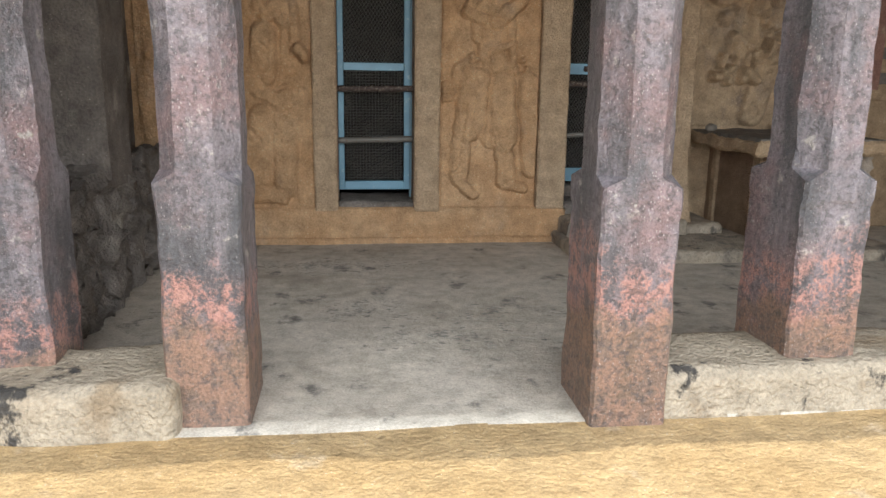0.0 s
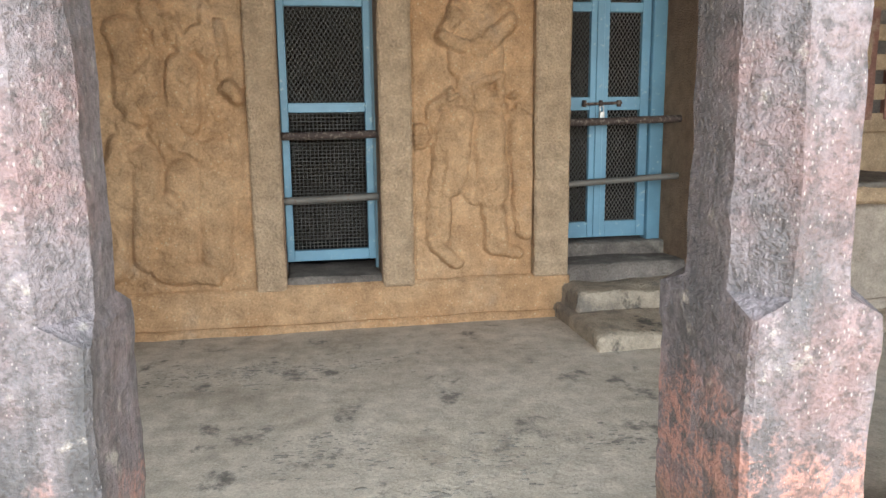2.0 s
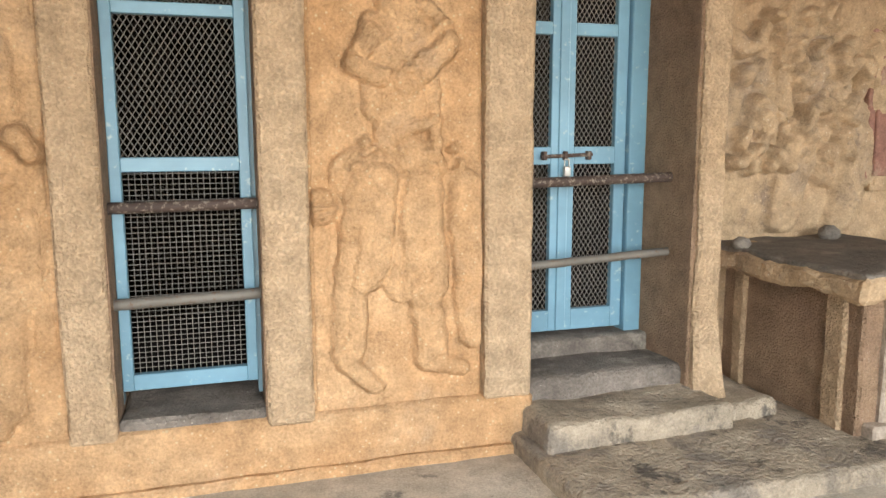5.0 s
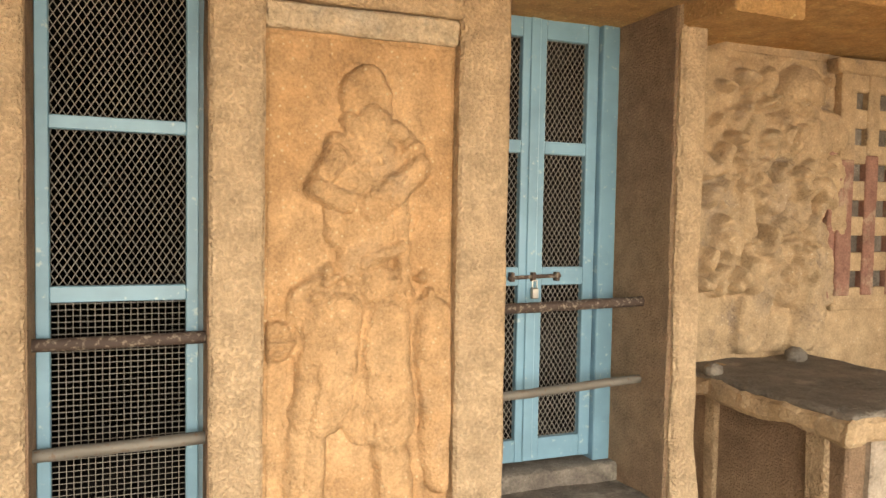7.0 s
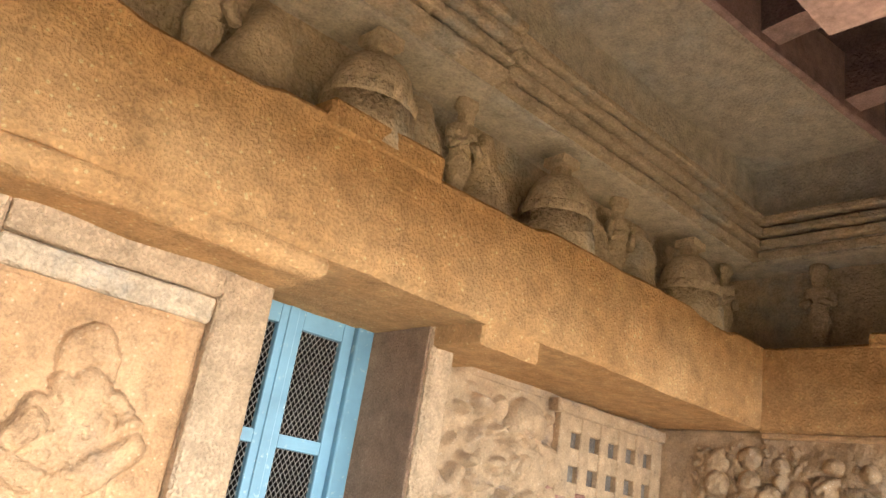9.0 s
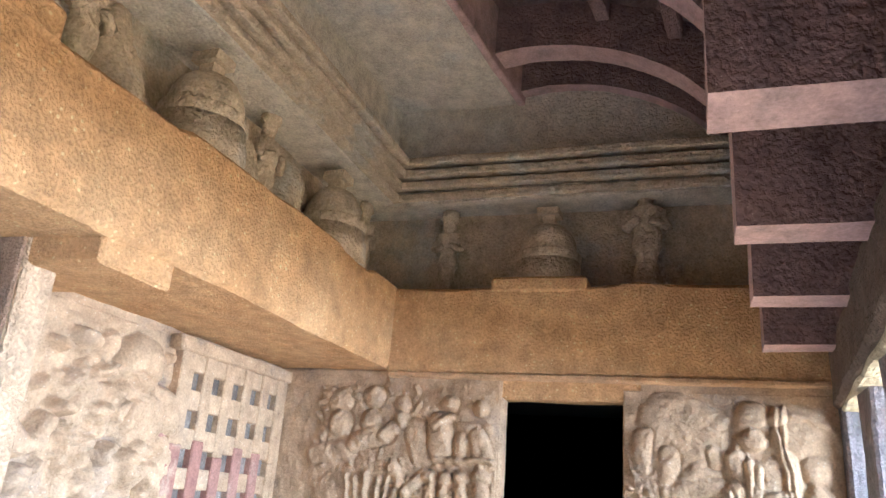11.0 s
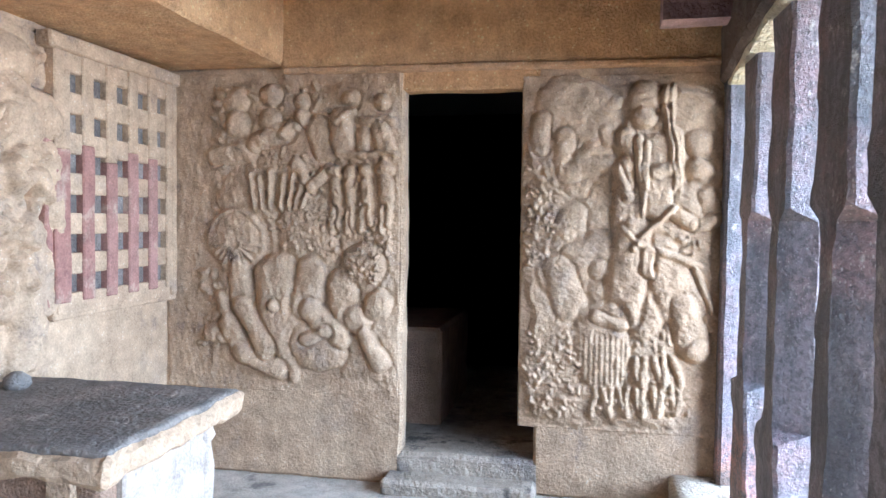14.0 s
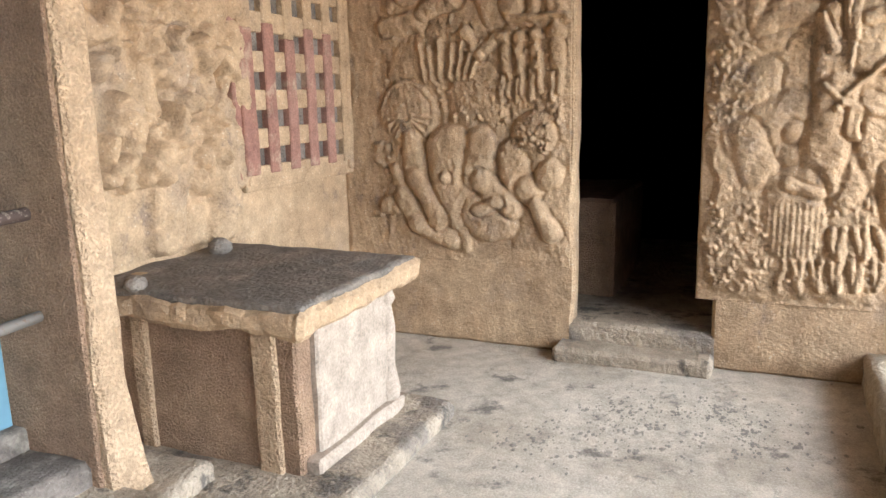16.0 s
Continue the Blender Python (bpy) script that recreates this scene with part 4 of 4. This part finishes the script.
for k in range(11):
    a = -0.25 - 0.27 * k
    S.limb(6.321 + 0.06 * math.cos(a), 1.680 + 0.06 * math.sin(a), 6.321 + 0.19 * math.cos(a), 1.680 + 0.19 * math.sin(a), 0.009, 0.085)
S.ring(6.321, 1.680, 0.215, 0.012, 0.012)
S.limb(6.282, 1.481, 6.269, 1.281, 0.089, 0.085)
S.limb(6.442, 1.275, 6.368, 1.096, 0.050, 0.07)
S.limb(6.498, 1.002, 6.498, 1.002, 0.070, 0.07)
S.limb(6.411, 0.973, 6.411, 0.973, 0.054, 0.06)
S.limb(6.002, 1.428, 5.958, 0.992, 0.171, 0.1)
S.limb(6.001, 1.229, 6.001, 1.229, 0.054, 0.115)
S.limb(6.377, 1.075, 6.268, 0.878, 0.078, 0.085)
S.limb(6.268, 0.878, 5.991, 0.771, 0.078, 0.085)
S.limb(6.256, 1.201, 6.076, 0.927, 0.089, 0.1)
S.limb(5.699, 0.956, 5.699, 0.956, 0.202, 0.095)
S.limb(5.538, 1.382, 5.496, 1.168, 0.116, 0.085)
S.limb(5.752, 1.474, 5.784, 1.217, 0.105, 0.105)
S.limb(5.763, 1.206, 5.544, 1.017, 0.085, 0.11)
S.limb(5.782, 0.999, 5.638, 1.045, 0.054, 0.11)
S.limb(5.406, 1.152, 5.406, 1.152, 0.109, 0.09)
S.limb(5.263, 1.254, 5.263, 1.254, 0.105, 0.09)
S.limb(5.353, 1.057, 5.243, 0.847, 0.066, 0.095)
S.limb(5.886, 0.836, 5.865, 0.737, 0.047, 0.06)
S.crowd(5.26, 1.41, 5.48, 1.62, 60, 0.007, 0.014, 0.1)
S.crowd(5.54, 1.60, 5.95, 1.90, 70, 0.006, 0.014, 0.075)
S.crowd(5.18, 1.72, 6.46, 2.22, 70, 0.006, 0.012, 0.07)
S.H *= 0.85
S.weather(0.007)
S.build("carved_chariot_relief", on_side(XR - 0.005), TUFF, "deep buff relief of figures in a horse chariot", 0.006)

I = Relief(2.90, 4.30, 0.46, 2.80, 0.0085, 5)
I.field(2.98, 0.98, 4.24, 2.74, 0.045, 0.09)
I.field(3.28, 0.52, 4.26, 2.62, 0.05)
I.crowd(3.96, 1.45, 4.27, 2.36, 120, 0.01, 0.022, 0.055)
I.crowd(3.22, 0.60, 4.25, 1.21, 230, 0.009, 0.02, 0.055)
I.crowd(3.28, 1.03, 3.64, 1.31, 40, 0.01, 0.022, 0.055)
I.ring(3.315, 2.326, 0.335, 0.02, 0.02)
I.limb(4.022, 2.595, 3.860, 2.521, 0.202, 0.055)
I.limb(4.184, 2.507, 4.162, 2.324, 0.062, 0.07)
I.limb(4.019, 2.396, 4.004, 2.178, 0.062, 0.065)
I.limb(3.802, 2.286, 3.941, 2.105, 0.101, 0.06)
I.limb(3.720, 2.608, 3.720, 2.608, 0.054, 0.06)
I.limb(3.752, 2.430, 3.733, 2.357, 0.047, 0.07)
I.limb(4.014, 2.141, 3.730, 2.214, 0.062, 0.065)
I.limb(3.973, 1.886, 4.005, 1.665, 0.101, 0.06)
I.limb(3.789, 1.670, 4.056, 1.480, 0.132, 0.075)
I.limb(4.039, 1.517, 3.980, 1.298, 0.109, 0.075)
I.limb(3.779, 1.524, 3.779, 1.524, 0.070, 0.07)
I.limb(3.783, 1.378, 3.783, 1.378, 0.078, 0.065)
I.limb(3.529, 2.641, 3.529, 2.641, 0.116, 0.09)
I.limb(3.526, 2.506, 3.526, 2.506, 0.085, 0.12)
I.limb(3.416, 2.231, 3.439, 2.017, 0.167, 0.1)
I.limb(3.628, 2.393, 3.572, 2.213, 0.054, 0.1)
I.limb(3.317, 2.390, 3.329, 2.178, 0.054, 0.1)
I.limb(3.329, 2.178, 3.535, 2.149, 0.039, 0.12)
I.limb(3.400, 2.709, 3.322, 2.053, 0.019, 0.105)
I.limb(3.359, 2.708, 3.299, 2.053, 0.019, 0.105)
I.limb(3.378, 2.656, 3.378, 2.656, 0.058, 0.1)
I.limb(3.540, 2.356, 3.540, 1.873, 0.031, 0.125)
I.limb(3.494, 2.320, 3.516, 2.070, 0.027, 0.12)
I.limb(3.180, 2.336, 3.180, 2.336, 0.093, 0.09)
I.limb(3.189, 2.171, 3.189, 2.171, 0.089, 0.115)
I.limb(3.232, 2.001, 3.220, 1.894, 0.101, 0.09)
I.limb(3.138, 2.019, 3.060, 1.878, 0.058, 0.09)
I.limb(3.060, 1.861, 3.184, 1.824, 0.047, 0.1)
I.limb(3.305, 1.893, 3.218, 1.841, 0.054, 0.1)
I.limb(3.538, 1.494, 3.497, 1.223, 0.132, 0.085)
I.limb(3.419, 1.605, 3.263, 1.304, 0.143, 0.1)
I.limb(3.263, 1.304, 3.175, 1.056, 0.101, 0.1)
I.limb(3.153, 1.021, 3.153, 1.021, 0.085, 0.1)
I.limb(3.638, 2.052, 3.622, 1.781, 0.085, 0.105)
I.limb(3.572, 1.764, 3.646, 1.254, 0.120, 0.115)
I.limb(3.634, 2.206, 3.656, 2.088, 0.066, 0.12)
I.limb(3.694, 2.178, 3.626, 1.998, 0.039, 0.12)
I.limb(3.570, 1.667, 3.334, 1.957, 0.023, 0.13)
I.limb(3.651, 1.817, 3.525, 1.704, 0.023, 0.125)
I.limb(3.525, 1.704, 3.177, 1.557, 0.027, 0.115)
I.limb(3.194, 1.539, 3.079, 1.292, 0.023, 0.09)
I.limb(3.472, 1.640, 3.487, 1.531, 0.054, 0.11)
I.limb(3.761, 1.177, 3.745, 0.902, 0.171, 0.085)
I.limb(3.816, 1.230, 3.637, 1.182, 0.047, 0.1)
I.limb(3.806, 0.751, 3.825, 0.583, 0.023, 0.08)
I.limb(3.753, 0.754, 3.728, 0.589, 0.023, 0.08)
I.limb(3.699, 0.757, 3.717, 0.589, 0.023, 0.08)
I.limb(3.646, 0.760, 3.621, 0.595, 0.023, 0.08)
I.limb(3.592, 0.763, 3.610, 0.596, 0.023, 0.08)
I.limb(3.540, 0.765, 3.515, 0.602, 0.023, 0.08)
I.limb(3.487, 0.768, 3.504, 0.602, 0.023, 0.08)
I.limb(3.434, 0.771, 3.410, 0.608, 0.023, 0.08)
I.limb(3.382, 0.774, 3.399, 0.609, 0.023, 0.08)
I.limb(3.330, 0.777, 3.305, 0.615, 0.023, 0.08)
I.limb(3.278, 0.780, 3.295, 0.615, 0.023, 0.08)
I.limb(3.544, 0.948, 3.512, 0.785, 0.027, 0.08)
I.limb(3.480, 0.951, 3.498, 0.786, 0.027, 0.08)
I.limb(3.418, 0.954, 3.386, 0.792, 0.027, 0.08)
I.limb(3.355, 0.957, 3.372, 0.793, 0.027, 0.08)
I.limb(3.293, 0.960, 3.261, 0.799, 0.027, 0.08)
I.grooves(3.61, 0.78, 3.92, 1.11, 0.034, 0.0, 0.014)
I.crowd(3.91, 0.56, 4.23, 1.10, 90, 0.008, 0.016, 0.085)
I.crowd(4.04, 1.52, 4.25, 2.07, 90, 0.006, 0.013, 0.08)
I.crowd(3.16, 1.57, 3.30, 1.75, 20, 0.006, 0.012, 0.1)
I.H *= 0.66
I.weather(0.007)
I.build("carved_elephant_rider_relief", on_side(XR - 0.005), TUFF, "deep buff relief of a rider on an elephant", 0.006)

# ---- carved stone lattice ----
lattice = empty("stone_lattice", (0, 0, 0), "buff carved stone lattice with maroon painted lower part", "lattice")
# dark sheet behind the bars; its colour supplies the shade in the holes
part("shade_backing", box(4.55, 5.62, 6.835, 6.90, 1.36, 2.72), BASALT, lattice, "dark sheet painting the shade of the hollows")
cols = [4.49 + 0.2265 * i for i in range(6)]
rows_z = [1.33 + 0.232 * i for i in range(7)]
for i, cx in enumerate(cols):
    w = 0.052 if 0 < i < 5 else 0.065
    cut = 2.22 + 0.05 * math.sin(i * 2.3)
    part("upright", rock(cx - w, cx + w, 6.785, 6.86, cut, 2.78, 0.1, 0.004, 0.008, 5.0, i), TUFF, lattice)
    part("upright", rock(cx - w, cx + w, 6.783, 6.86, 1.34, cut - 0.001, 0.1, 0.004, 0.008, 5.0, i + 9), MAROON if i < 5 else TUFF, lattice, "maroon painted upright")
for j, rz in enumerate(rows_z):
    part("crossbar", rock(4.45, 5.66, 6.797, 6.86, rz - 0.062, rz + 0.062, 0.12, 0.004, 0.006, 5.0, j + 30), TUFF, lattice)
part("frame", rock(4.36, 5.70, 6.76, 6.86, 2.77, 2.86, 0.12, 0.006, 0.01, 5.0, 51), TUFF, lattice)
part("frame", rock(4.37, 4.47, 6.805, 6.86, 1.31, 2.5, 0.12, 0.006, 0.01, 5.0, 52), MAROON, lattice, "maroon painted margin")
part("frame", rock(4.42, 5.70, 6.80, 6.86, 1.24, 1.285, 0.12, 0.005, 0.008, 5.0, 53), TUFF, lattice)
part("frame", rock(5.62, 5.69, 6.78, 6.86, 1.28, 2.78, 0.12, 0.006, 0.01, 5.0, 54), TUFF, lattice)


# ---- small stupas and bearers in the upper niche ----
def stupa(x, y, z, s, seed):
    e = empty("carved_stupa", (x, y, z), "small brown rock-cut stupa with banded drum", "stupa", "stupas in the upper niche")
    part("drum", roughen(lathe([(0.27 * s, 0), (0.26 * s, 0.16 * s), (0.245 * s, 0.17 * s), (0.245 * s, 0.25 * s)], 40), 0.008, 6.0, seed), SHADOW_ROCK, e, "", True)
    part("band", roughen(lathe([(0.24 * s, 0.25 * s), (0.248 * s, 0.26 * s), (0.245 * s, 0.32 * s), (0.225 * s, 0.33 * s)], 40), 0.005, 6.0, seed + 1), SHADOW_ROCK, e, "carved railing band", True)
    for i in range(16):
        a = 2 * math.pi * i / 16
        part("band_block", box(-0.012, 0.012, -0.03, 0.03, 0.262 * s, 0.318 * s, 0.004), SHADOW_ROCK, e).matrix_basis = pose(0.238 * s * math.cos(a), 0.238 * s * math.sin(a), 0, 0, 0, math.degrees(a))
    dome = [(0.215 * s, 0.33 * s)] + [(0.215 * s * math.cos(a) ** 0.8, (0.33 + 0.25 * math.sin(a)) * s) for a in (0.25, 0.5, 0.75, 1.0, 1.2)] + [(0.06 * s, 0.57 * s)]
    part("dome", roughen(lathe(dome, 40), 0.012, 6.0, seed + 2), SHADOW_ROCK, e, "", True)
    part("finial", roughen(slice_up(join(box(-0.05 * s, 0.05 * s, -0.05 * s, 0.05 * s, 0.56 * s, 0.64 * s), box(-0.085 * s, 0.085 * s, -0.085 * s, 0.085 * s, 0.64 * s, 0.70 * s)), 0.05), 0.008, 8.0, seed + 3), SHADOW_ROCK, e)
    return e


for x, y, s, seed in ((-0.75, 6.22, 1.0, 1), (0.55, 6.22, 1.0, 6), (2.02, 6.20, 0.98, 11), (3.50, 6.22, 0.95, 16), (5.02, 6.22, 0.95, 21), (5.93, 4.87, 0.98, 26)):
    stupa(x, y, 3.5, s, seed)
setting("trim_stupa_base", rock(5.615, 6.2, 4.54, 5.22, 3.45, 3.565, 0.1, 0.008, 0.02, 4.0, 120), ORANGE)
setting("trim_stupa_base_back", rock(1.68, 2.36, 5.94, 6.5, 3.45, 3.60, 0.1, 0.012, 0.02, 4.0, 121), ORANGE)


def bearer(x, y, facing, s, seed):
    body = lathe([(0.07, 0), (0.085, 0.05), (0.075, 0.16), (0.062, 0.24), (0.09, 0.32), (0.088, 0.37), (0.066, 0.42), (0.105, 0.50), (0.10, 0.56), (0.04, 0.59),
                  (0.06, 0.63), (0.062, 0.68), (0.085, 0.71), (0.07, 0.77), (0.03, 0.79)], 18, squash=0.7)
    for sgn in (-1, 1):
        rod((sgn * 0.09, 0, 0.54), (sgn * 0.115, -0.04, 0.42), 0.03, 8, body)
        rod((sgn * 0.115, -0.04, 0.42), (sgn * 0.03, -0.08, 0.47), 0.025, 8, body)
    slice_up(body, 0.06)
    roughen(body, 0.022, 9.0, seed)
    ob = thing("carved_bearer", body, SHADOW_ROCK, "small worn rock-cut bearer figure in the niche", "statue", "bearers in the upper niche", smooth=True)
    ob.matrix_basis = pose(x, y, 3.48, 0, 0, facing) @ Matrix.Diagonal((s, s, s, 1))
    return ob


for x, y, fc, s in ((-0.1, 6.36, 0, 1.0), (1.2, 6.36, 0, 1.0), (2.76, 6.34, 0, 1.02), (4.28, 6.34, 0, 1.02), (5.75, 6.33, 0, 1.0), (6.0, 5.69, -90, 0.98), (5.97, 4.16, -90, 1.24)):
    bearer(x, y, fc, s, x + y)
for x, y, r in ((2.45, 6.42, 0.2), (3.02, 6.44, 0.22), (4.0, 6.44, 0.2), (4.62, 6.44, 0.18), (1.5, 6.44, 0.22)):
    lump = lathe([(r, 0), (r * 1.05, 0.2), (r * 0.8, 0.45), (r * 0.45, 0.62), (0.04, 0.70)], 22, (x, y, 3.45))
    setting("niche_rock", roughen(slice_up(lump, 0.08), 0.05, 4.0, x), SHADOW_ROCK, "broken rock lump in the niche", True)
